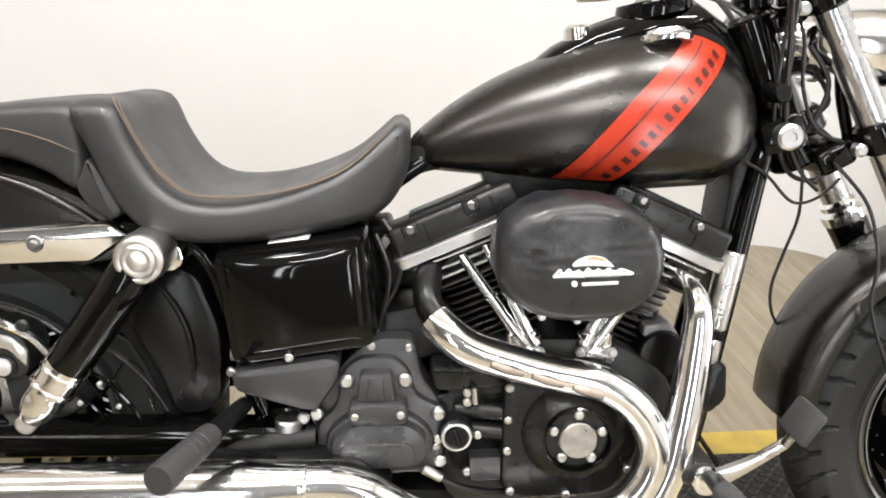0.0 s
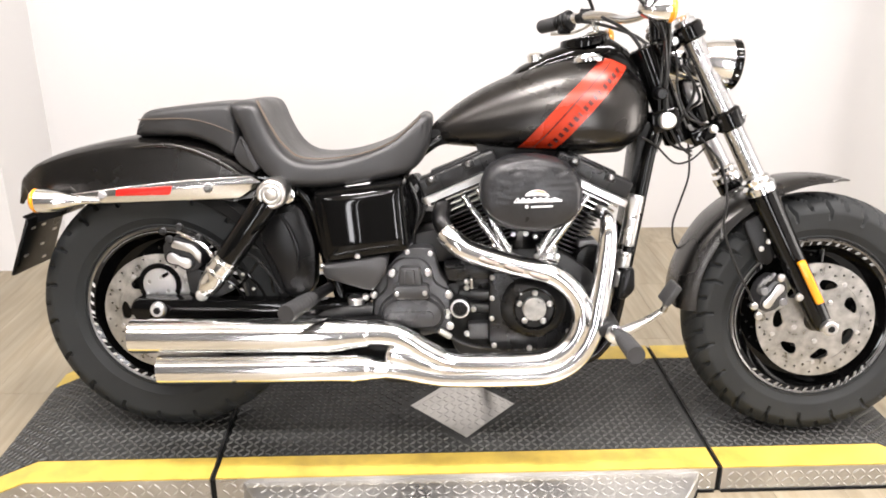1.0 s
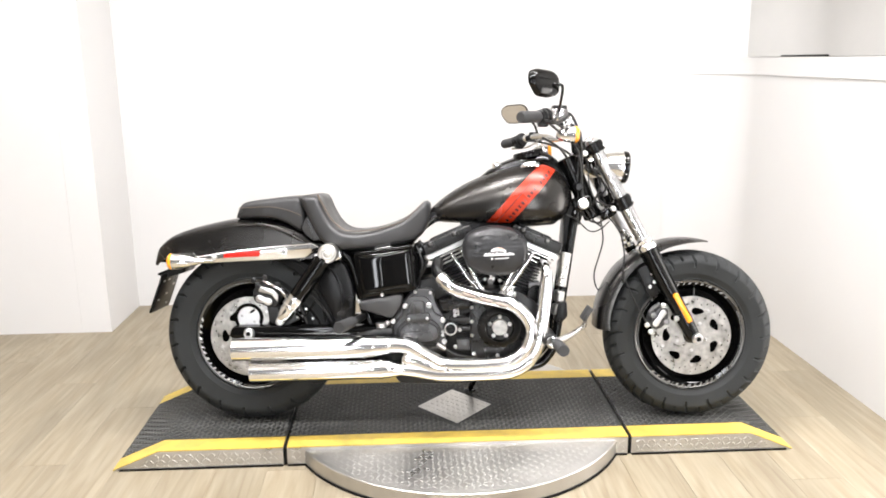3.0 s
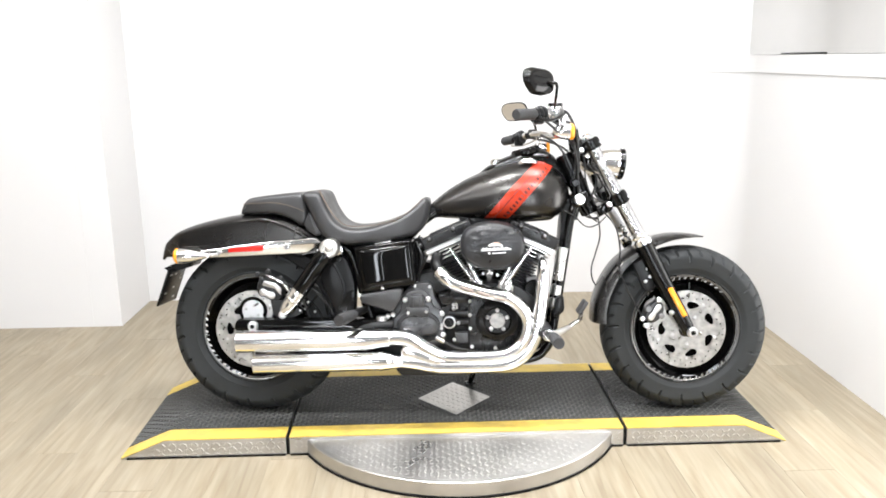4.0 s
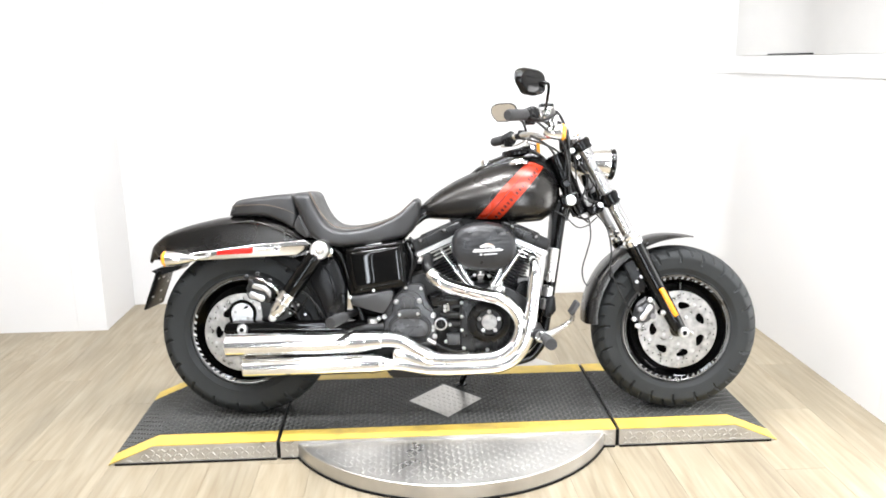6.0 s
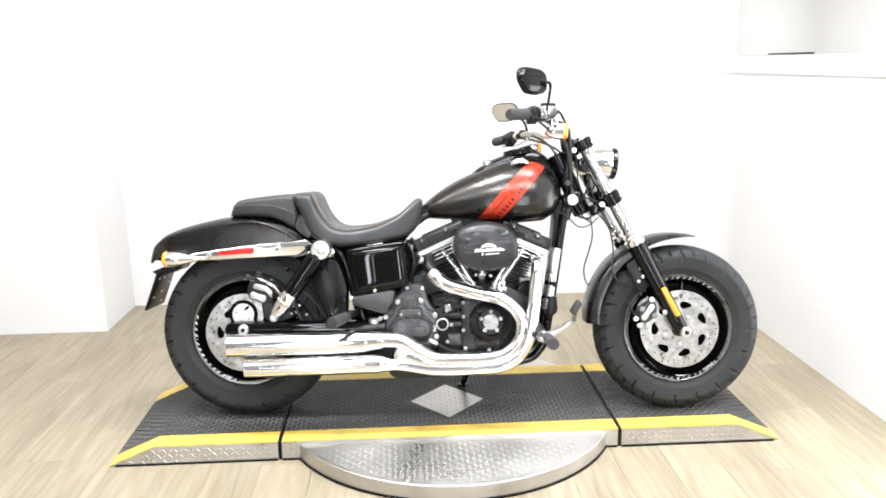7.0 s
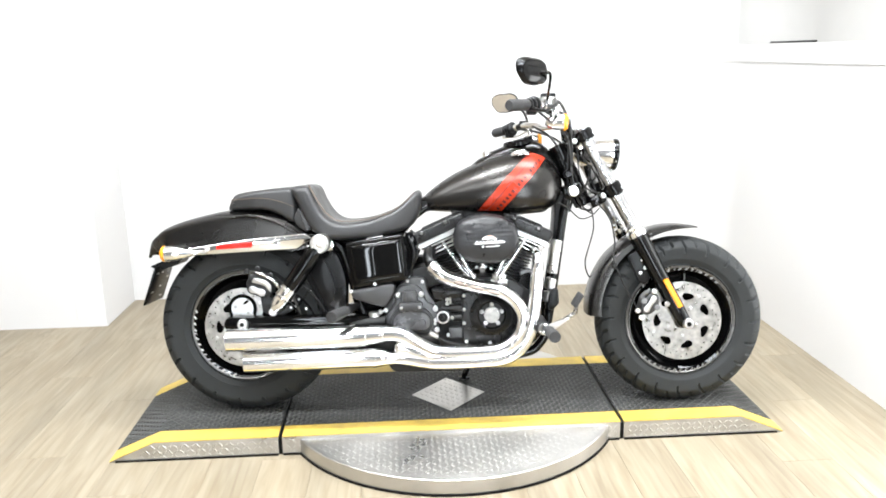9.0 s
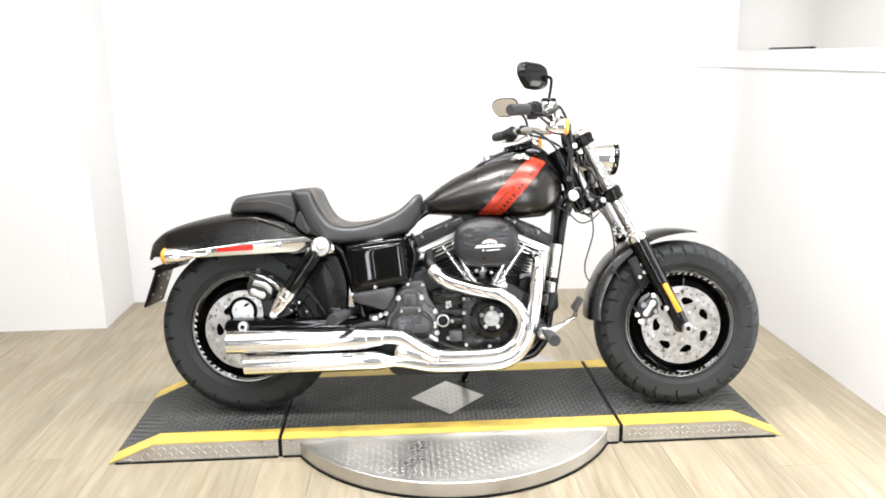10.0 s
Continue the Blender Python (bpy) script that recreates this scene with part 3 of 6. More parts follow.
def wheel(name, c, R, half, rim_r, rotor_r, rotor_y, blocks, letter_starts, covered=False):
    hub = new(name)
    hub.parent = bike
    part("tyre", tyre_mesh(c, R, half, rim_r, blocks), RUBBER, hub, "black rubber tyre with shallow tread")
    w = half * 0.66
    bm = bmesh.new()
    lathe(bm, [(rim_r, -w), (rim_r + 0.004, -w - 0.004), (rim_r + 0.001, -w - 0.008), (rim_r - 0.014, -w - 0.004), (rim_r - 0.022, -w + 0.012), (rim_r - 0.034, -w * 0.35), (0.06, -w * 0.2),
               (0.06, w * 0.2), (rim_r - 0.034, w * 0.35), (rim_r - 0.022, w - 0.012), (rim_r - 0.014, w + 0.004), (rim_r + 0.001, w + 0.008), (rim_r + 0.004, w + 0.004), (rim_r, w)], c, "Y", 72, True)
    part("rim", bm, GLOSS, hub, "gloss black cast rim")
    bm = bmesh.new()
    lathe(bm, [(rim_r - 0.004, -w - 0.0072), (rim_r + 0.001, -w - 0.0098), (rim_r + 0.0045, -w - 0.006)], c, "Y", 72)
    part("rim_edge", bm, DARKSTEEL, hub, "thin polished rim edge")
    for a in letter_starts:
        part("rim_lettering", ring_bars(c, rim_r - 0.0085, 0.0078, -w - 0.0082, a, RIM_WORDS, -0.116), WHITEINK if covered else RIMINK, hub, "plain pale bars on the rim")
        part("rim_pinstripe", ring_line(c, rim_r - 0.0085, 0.0016, -w - 0.0075, a + 0.06, a + 1.2), RIMINK, hub, "thin pale line on the rim")
    # brake disc: drilled ring and slotted carrier
    holes = []
    for k in range(40):
        a = 2 * math.pi * k / 40
        r = rotor_r - (0.009, 0.018, 0.027)[k % 3]
        holes.append(circle(c.x + r * math.cos(a), c.z + r * math.sin(a), 0.0032, 8))
    bm = bmesh.new()
    inner = rotor_r - 0.036
    plate(bm, circle(c.x, c.z, rotor_r, 64), holes + [circle(c.x, c.z, inner, 48)], c.y + rotor_y, c.y + rotor_y - 0.005)
    part("brake_disc", bm, DISC, hub, "drilled steel brake disc")
    bm = bmesh.new()
    windows = [kidney(c, inner - 0.02, a - 0.23, a + 0.23, 0.0135) for a in (1.344 + 2 * math.pi * k / 7 for k in range(7))]
    plate(bm, circle(c.x, c.z, inner - 0.0005, 48), windows, c.y + rotor_y, c.y + rotor_y - 0.0045)
    part("disc_carrier", bm, DISC, hub, "slotted bright disc carrier")
    for k in range(5):
        a = 0.35 + math.pi / 5 + 2 * math.pi * k / 5
        bolt(hub, (c.x + 0.055 * math.cos(a), c.y + rotor_y - 0.0045, c.z + 0.055 * math.sin(a)), 0.006, 0.005)
        bm = bmesh.new()
        rr = inner
        rod(bm, (c.x + rr * math.cos(a), c.y + rotor_y - 0.002, c.z + rr * math.sin(a)), (c.x + rr * math.cos(a), c.y + rotor_y - 0.008, c.z + rr * math.sin(a)), 0.006, 0.006, 10, 0.001)
        part("disc_button", bm, SILVER, hub)
    bm = bmesh.new()
    lathe(bm, [(0.0, rotor_y - 0.018), (0.02, rotor_y - 0.018), (0.026, rotor_y - 0.012), (0.03, rotor_y), (0.04, -0.02), (0.04, 0.02), (0.03, -rotor_y), (0.0, -rotor_y)], c, "Y", 32)
    part("hub", bm, CAST, hub)
    if covered:
        # hub cover plate with its black surround
        q = c + Vector((-0.004, 0, 0.07))
        bm = bmesh.new()
        lathe(bm, [(0.04, rotor_y - 0.004), (0.041, rotor_y - 0.008), (0.052, rotor_y - 0.008), (0.054, rotor_y - 0.004)], q, "Y", 48)
        part("cover_surround", bm, GLOSS, hub, "black ring round the hub cover")
        bm = bmesh.new()
        holes = [circle(q.x + 0.026 * math.cos(a), q.z + 0.026 * math.sin(a), 0.0055, 12) for a in (2.9, 4.4, 5.6)]
        holes += [[(q.x + p.x, q.z + p.y) for p in (Vector(v) for v in capsule((0.002, 0.016), (0.02, 0.027), 0.0042, 0.0042))]]
        plate(bm, circle(q.x, q.z, 0.04, 48), holes, c.y + rotor_y - 0.0048, c.y + rotor_y - 0.0085)
        part("hub_cover", bm, SILVER, hub, "bright slotted hub cover plate")
    # air valve and rim bolts
    bm = bmesh.new()
    rod(bm, c + Vector((0.02, -w * 0.6, rim_r - 0.03)), c + Vector((0.018, -w * 0.7, rim_r - 0.06)), 0.004, 0.003, 8)
    part("valve", bm, CABLE, hub)
    return hub


wheel("front_wheel", FW, 0.3115, 0.066, 0.2, 0.146, -0.066, 40, (-0.733, 2.41))
wheel("rear_wheel", RW, 0.3275, 0.081, 0.203, 0.146, -0.094, 38, (4.45, 1.31), True)

# -- front fork --
AX = Vector((0.196, 0, -0.357)).normalized()


def steered(p, s):
    """A point of the front end with the bars turned slightly to the far side, more so higher up; s is -1 near, 1 far."""
    k = (p[2] - 0.33) / 0.55
    return Vector((p[0] + (0.009 - 0.007 * s) * k, p[1] + 0.055 * k, p[2]))


def fork_leg(y):
    s = 1 if y > 0 else -1
    top, mid = steered((0.416, y, 1.03), s), steered((0.625, y, 0.645), s)
    end = Vector((0.803, y, 0.318))
    leg = new("fork_leg")
    leg.parent = bike
    bm = bmesh.new()
    rod(bm, top, mid + (end - mid) * 0.1, 0.0245, 0.0245, 24, 0.003)
    part("fork_tube", bm, FORKTUBE, leg, "polished fork tube")
    bm = bmesh.new()
    d = (end - mid).normalized()
    tube(bm, [mid, mid + d * 0.02, mid + d * 0.05, mid + d * 0.12, end - d * 0.10, end - d * 0.03, end + d * 0.005, end + d * 0.02], [0.033, 0.0355, 0.0345, 0.032, 0.0285, 0.027, 0.024, 0.012], 22, 3)
    part("fork_slider", bm, GLOSS, leg, "gloss black fork slider")
    bm = bmesh.new()
    tube(bm, [mid - d * 0.028, mid - d * 0.022, mid - d * 0.012, mid - d * 0.004, mid + d * 0.014], [0.027, 0.033, 0.031, 0.038, 0.037], 24, 2)
    part("dust_cap", bm, CHROME, leg, "chrome dust cap")
    bm = bmesh.new()
    rod(bm, top - d * 0.012, top + d * 0.004, 0.019, 0.019, 6, 0.002)
    part("fork_cap", bm, CHROME, leg)
    bm = bmesh.new()
    a, b = Vector((0.726, y + s * 0.031, 0.478)), Vector((0.783, y + s * 0.029, 0.375))
    nrm = Vector((d.z, 0, -d.x)) * 0.0095
    poly = [(p.x, p.z) for p in (a + nrm, b + nrm, b - nrm, a - nrm)]
    slab(bm, poly, y + s * 0.026, y + s * 0.036, 0.005, 0.003)
    part("fork_reflector", bm, AMBER, leg, "long amber side reflector")
    bm = bmesh.new()
    rod(bm, (0.811, y, 0.314), (0.811, y + s * 0.042, 0.314), 0.0195, 0.018, 20, 0.003)
    part("axle_nut", bm, SILVER, leg, "bright axle nut")
    # Flat near-black hexagon stands for the shade inside the nut's socket.
    bm = bmesh.new()
    rod(bm, (0.811, y + s * 0.042, 0.314), (0.811, y + s * 0.0435, 0.314), 0.009, 0.009, 6)
    part("axle_socket", bm, DARK, leg)
    return leg


fork_leg(-0.108)
fork_leg(0.108)


def triple_tree(name, c, fork_x, thick, label):
    """A clamp plate between the fork tubes with a ring round each."""
    tree = new(name)
    tree.parent = bike
    tilt = Matrix.Rotation(-radians(28.5), 4, "Y")
    bm = bmesh.new()
    box(bm, steered(c, 0) + Vector((0.014, 0, -0.007)), (0.06, 0.19, thick), 0.01, tilt, 3)
    part("bridge", bm, GLOSS, tree, label)
    for s in (-1, 1):
        f = steered((fork_x, s * 0.108, c[2] + (c[0] - fork_x) * -0.54), s)
        bm = bmesh.new()
        rod(bm, f - AX * thick * 0.6, f + AX * thick * 0.6, 0.034, 0.034, 24, 0.006)
        part("clamp", bm, GLOSS, tree)
        bm = bmesh.new()
        box(bm, f + Vector((0.024, s * 0.004, 0.003)), (0.018, 0.026, thick * 0.75), 0.006, tilt)
        part("clamp_lug", bm, GLOSS, tree)
        bolt(tree, f + Vector((-0.04, -0.012 * 1, -0.022)), 0.009, 0.02)
        bolt(tree, f + Vector((0.03, -0.012, 0.008)), 0.005, 0.01)
    return tree


triple_tree("upper_triple_clamp", (0.385, 0, 0.978), 0.432, 0.034, "gloss black upper fork bridge")
triple_tree("lower_triple_clamp", (0.48, 0, 0.772), 0.539, 0.04, "gloss black lower fork bridge")
bm = bmesh.new()
rod(bm, (0.355, 0, 0.97), (0.455, 0, 0.745), 0.034, 0.034, 20, 0.004)
part("steering_head", bm, GLOSS, bike, "gloss black steering head")

# -- twin headlamps --
for y in (-0.082, 0.082):
    lamp = new("headlamp")
    lamp.parent = bike
    side = 1 if y > 0 else -1
    m = Matrix.Translation(steered((0.539, y, 0.931), side)) @ Matrix.Rotation(radians(6), 4, "Y") @ Matrix.Scale(0.97, 4)
    bm = bmesh.new()
    lathe(bm, [(0.0, -0.118), (0.014, -0.116), (0.03, -0.105), (0.043, -0.085), (0.053, -0.05), (0.0575, -0.012), (0.058, 0.0), (0.054, 0.0)], (0, 0, 0), "X", 40)
    bmesh.ops.transform(bm, matrix=m, verts=bm.verts)
    part("shell", bm, CHROME, lamp, "chrome bullet shell")
    bm = bmesh.new()
    lathe(bm, [(0.058, -0.004), (0.0605, 0.0), (0.0605, 0.014), (0.056, 0.018), (0.05, 0.014)], (0, 0, 0), "X", 40)
    bmesh.ops.transform(bm, matrix=m, verts=bm.verts)
    part("bezel", bm, GLOSS, lamp, "gloss black bezel")
    bm = bmesh.new()
    lathe(bm, [(0.052, 0.01), (0.04, 0.017), (0.02, 0.021), (0.0, 0.022)], (0, 0, 0), "X", 32)
    bmesh.ops.transform(bm, matrix=m, verts=bm.verts)
    part("lens", bm, SILVER, lamp, "clear lamp lens")
    bm = bmesh.new()
    tube(bm, [steered(p, side) for p in ((0.482, y, 0.905), (0.49, y * 0.95, 0.86), (0.507, y * 0.85, 0.815), (0.518, y * 0.8, 0.785))], 0.009, 10)
    part("bracket", bm, GLOSS, lamp)
    for k in range(7):
        a = 2 * math.pi * k / 7
        p = m @ Vector((0.006, 0.0605 * math.cos(a), 0.0605 * math.sin(a)))
        bm = bmesh.new()
        box(bm, p, (0.007, 0.004, 0.004), 0.001)
        part("bezel_screw", bm, CHROME, lamp)

# -- front mudguard --
bm = bmesh.new()
rings = []
for k in range(41):
    u = k / 40
    a = radians(176 - 98 * u)
    r = table(u, [(0, 0.349), (0.12, 0.356), (0.4, 0.366), (0.75, 0.362), (1, 0.352)])
    w = table(u, [(0, 0.078), (0.75, 0.08), (0.9, 0.066), (1, 0.012)])
    skirt = table(u, [(0, 0.05), (0.3, 0.046), (0.55, 0.034), (0.8, 0.018), (1, 0.002)])
    sec = []
    for s, q in ((-1, skirt), (-1.0, skirt * 0.5), (-0.93, 0.014), (-0.75, 0.005), (-0.4, 0.001), (0, 0), (0.4, 0.001), (0.75, 0.005), (0.93, 0.014), (1.0, skirt * 0.5), (1, skirt)):
        sec.append((s * w, r - min(q, skirt)))
    loop = sec + [(y * 0.96, rr - 0.003) for y, rr in reversed(sec)]
    rings.append([FW + Vector((rr * math.cos(a), y, rr * math.sin(a))) for y, rr in loop])
skin(bm, rings)
part("front_mudguard", bm, DENIM, bike, "matte charcoal front mudguard")
for s in (-1, 1):
    bm = bmesh.new()
    slab(bm, [(0.60, 0.56), (0.655, 0.59), (0.69, 0.50), (0.675, 0.455), (0.645, 0.46)], s * 0.074, s * 0.09, 0.012, 0.003)
    brk = part("mudguard_bracket", bm, PLASTIC, bike)
    for bx, bz in ((0.655, 0.545), (0.664, 0.515), (0.648, 0.497)):
        bolt(brk, (bx, s * 0.09, bz), 0.006, 0.005, axis=(0, s, 0))

# -- front calipers --
for s in (-1, 1):
    cal = new("front_caliper")
    cal.parent = bike
    bm = bmesh.new()
    slab(bm, [(0.643, 0.362), (0.66, 0.342), (0.69, 0.352), (0.712, 0.385), (0.708, 0.42), (0.682, 0.43), (0.655, 0.405)], s * 0.045, s * 0.12, 0.014, 0.005)
    part("caliper_body", bm, CHARCOAL, cal, "dark brake caliper body")
    for bx, bz in ((0.655, 0.398), (0.703, 0.372)):
        bm = bmesh.new()
        rod(bm, (bx, s * 0.1, bz), (bx, s * 0.123, bz), 0.013, 0.011, 18, 0.003)
        part("piston_boss", bm, GREYCAST, cal, "worn grey piston boss")
    for k in range(3):
        bm = bmesh.new()
        box(bm, (0.647 + 0.011 * k, s * 0.119, 0.419 + 0.0075 * k), (0.005, 0.012, 0.024), 0.0015, Matrix.Rotation(radians(33), 4, "Y"))
        part("caliper_rib", bm, GREYCAST, cal)
    bm = bmesh.new()
    slab(bm, capsule((0.664, 0.367), (0.69, 0.406), 0.0148, 0.0118), s * 0.114, s * 0.1222, 0.002, 0.003, 2)
    part("badge_surround", bm, PLASTIC, cal)
    bm = bmesh.new()
    slab(bm, capsule((0.664, 0.367), (0.69, 0.406), 0.0125, 0.0095), s * 0.116, s * 0.124, 0.002, 0.004, 2)
    part("caliper_badge", bm, SILVER, cal, "plain bright oval badge")
    for bx, bz in ((0.69, 0.433), (0.738, 0.385), (0.632, 0.362), (0.645, 0.337)):
        bolt(cal, (bx, s * 0.115, bz), 0.0085, 0.014, axis=(0, s, 0))

# -- rear mudguard --
CREST = [(-1.178, 0.585), (-1.172, 0.606), (-1.155, 0.643), (-1.125, 0.672), (-1.093, 0.693), (-1.019, 0.719), (-0.889, 0.747), (-0.804, 0.752), (-0.70, 0.742), (-0.62, 0.712), (-0.55, 0.665), (-0.50, 0.61), (-0.468, 0.53), (-0.455, 0.44), (-0.462, 0.36)]


def guard_ring(p, d, w, drop, thick=0.003):
    """A cross-section of a mudguard at p, whose outward normal is d."""
    sec = [(-1, drop), (-0.995, drop * 0.55), (-0.975, 0.03), (-0.93, 0.014), (-0.8, 0.005), (-0.45, 0.0), (0, -0.002), (0.45, 0.0), (0.8, 0.005), (0.93, 0.014), (0.975, 0.03), (0.995, drop * 0.55), (1, drop)]
    loop = sec + [(u * 0.97, q + thick) for u, q in reversed(sec)]
    return [p + Vector((0, u * w, 0)) - d * min(q, drop + thick) for u, q in loop]


bm = bmesh.new()
line = spline([(x, 0, z) for x, z in CREST[:11]], 4)
rings = []
for i, p in enumerate(line):
    e = (line[min(i + 1, len(line) - 1)] - line[max(i - 1, 0)]).normalized()
    d = Vector((-e.z, 0, e.x))
    blend = table(p.x, [(-1.178, 0.0), (-1.08, 1.0), (-0.62, 1.0), (-0.55, 0.3)])
    down = (d * (1 - blend) + Vector((0, 0, 1)) * blend).normalized()
    drop = table(p.x, [(-1.178, 0.015), (-1.155, 0.05), (-1.09, 0.095), (-0.95, 0.14), (-0.75, 0.14), (-0.62, 0.11), (-0.55, 0.06)])
    w = table(p.x, [(-1.178, 0.05), (-1.15, 0.085), (-1.09, 0.1), (-0.9, 0.108), (-0.6, 0.108)])
    rings.append(guard_ring(p, down, w, drop))
skin(bm, rings)
rear_guard = part("rear_mudguard", bm, DENIM, bike, "matte black rear mudguard")
# raised side rib of the mudguard
bm = bmesh.new()
tube(bm, [(-0.86, -0.107, 0.728), (-0.77, -0.109, 0.735), (-0.69, -0.109, 0.715), (-0.625, -0.109, 0.682), (-0.575, -0.109, 0.65)], [0.002, 0.006, 0.007, 0.007, 0.004], 10, 6)
part("mudguard_rib", bm, DENIM, rear_guard)
# inner mudguard ahead of the wheel
bm = bmesh.new()
rings = []
for k in range(25):
    a = radians(78 - 100 * k / 24)
    rings.append(guard_ring(RW + Vector((0.352 * math.cos(a), 0, 0.352 * math.sin(a))), Vector((math.cos(a), 0, math.sin(a))), 0.105, 0.055))
skin(bm, rings)
part("inner_mudguard", bm, DARK, bike, "black plastic inner mudguard")
bm = bmesh.new()
slab(bm, [(-0.56, 0.60), (-0.46, 0.60), (-0.425, 0.50), (-0.43, 0.38), (-0.50, 0.36), (-0.53, 0.45), (-0.56, 0.50)], -0.06, -0.115, 0.03, 0.012)
guard_panel = part("inner_guard_panel", bm, PLASTIC, bike, "black side panel ahead of the rear wheel")
for dx in (0.014,):
    bm = bmesh.new()
    tube(bm, [(-0.535 + dx, -0.114, 0.585), (-0.505 + dx, -0.117, 0.545), (-0.485 + dx, -0.117, 0.49), (-0.478 + dx * 0.6, -0.115, 0.42)], [0.003, 0.005, 0.005, 0.003], 8, 6)
    part("panel_rib", bm, PLASTIC, guard_panel)

# -- mudguard struts with reflectors and indicators --
for s in (-1, 1):
    strut = new("mudguard_strut")
    strut.parent = bike
    bm = bmesh.new()
    slab(bm, [(-1.005, 0.621), (-0.86, 0.641), (-0.724, 0.657), (-0.572, 0.669), (-0.541, 0.65), (-0.597, 0.613), (-0.72, 0.607), (-0.984, 0.595), (-1.008, 0.602)], s * 0.109, s * 0.131, 0.008, 0.006)
    part("strut_bar", bm, CHROME, strut, "chrome mudguard strut")
    bm = bmesh.new()
    slab(bm, [(-0.891, 0.633), (-0.758, 0.642), (-0.764, 0.621), (-0.893, 0.616)], s * 0.13, s * 0.137, 0.003, 0.002)
    part("side_reflector", bm, REDREF, strut, "red side reflector")
    bolt(strut, (-0.674, s * 0.131, 0.638), 0.011, 0.004, CHROME, axis=(0, s, 0))
    bolt(strut, (-0.674, s * 0.135, 0.638), 0.0065, 0.006, DARKSTEEL, axis=(0, s, 0))
    bolt(strut, (-0.926, s * 0.131, 0.619), 0.008, 0.006, axis=(0, s, 0))
    ind = new("rear_indicator")
    ind.parent = bike
    bm = bmesh.new()
    lathe(bm, [(0.0, 0.15), (0.006, 0.148), (0.0075, 0.115), (0.0095, 0.098), (0.016, 0.08), (0.0235, 0.055), (0.0275, 0.028), (0.0285, 0.0)], (-1.076, s * 0.14, 0.605), "X", 28)
    part("indicator_shell", bm, CHROME, ind, "chrome bullet shell")
    bm = bmesh.new()
    lathe(bm, [(0.0285, 0.002), (0.0285, -0.006), (0.022, -0.013), (0.0, -0.016)], (-1.076, s * 0.14, 0.605), "X", 28)
    part("indicator_lens", bm, AMBER, ind, "amber lens")

# -- number plate holder --
holder = new("plate_holder")
holder.parent = bike
d = Vector((-0.048, 0, -0.131)).normalized()
bm = bmesh.new()
box(bm, (-1.152, -0.01, 0.482), (0.008, 0.19, 0.15), 0.003, Matrix.Rotation(radians(20), 4, "Y"))
part("holder_plate", bm, PLASTIC, holder, "black slotted plate holder")
bm = bmesh.new()
slab(bm, [(-1.165, 0.55), (-1.11, 0.572), (-1.05, 0.585), (-1.06, 0.555), (-1.13, 0.535)], -0.06, 0.06, 0.008, 0.004)
part("holder_arm", bm, PLASTIC, holder)
for z, y in ((0.525, -0.07), (0.525, -0.02), (0.455, -0.07), (0.43, 0.03), (0.50, 0.05), (0.47, 0.0)):
    bm = bmesh.new()
    box(bm, (-1.147 - (0.482 - z) * 0.36, y, z), (0.003, 0.018, 0.006), 0.001, Matrix.Rotation(radians(20), 4, "Y"))
    part("holder_slot", bm, SILVER, holder)

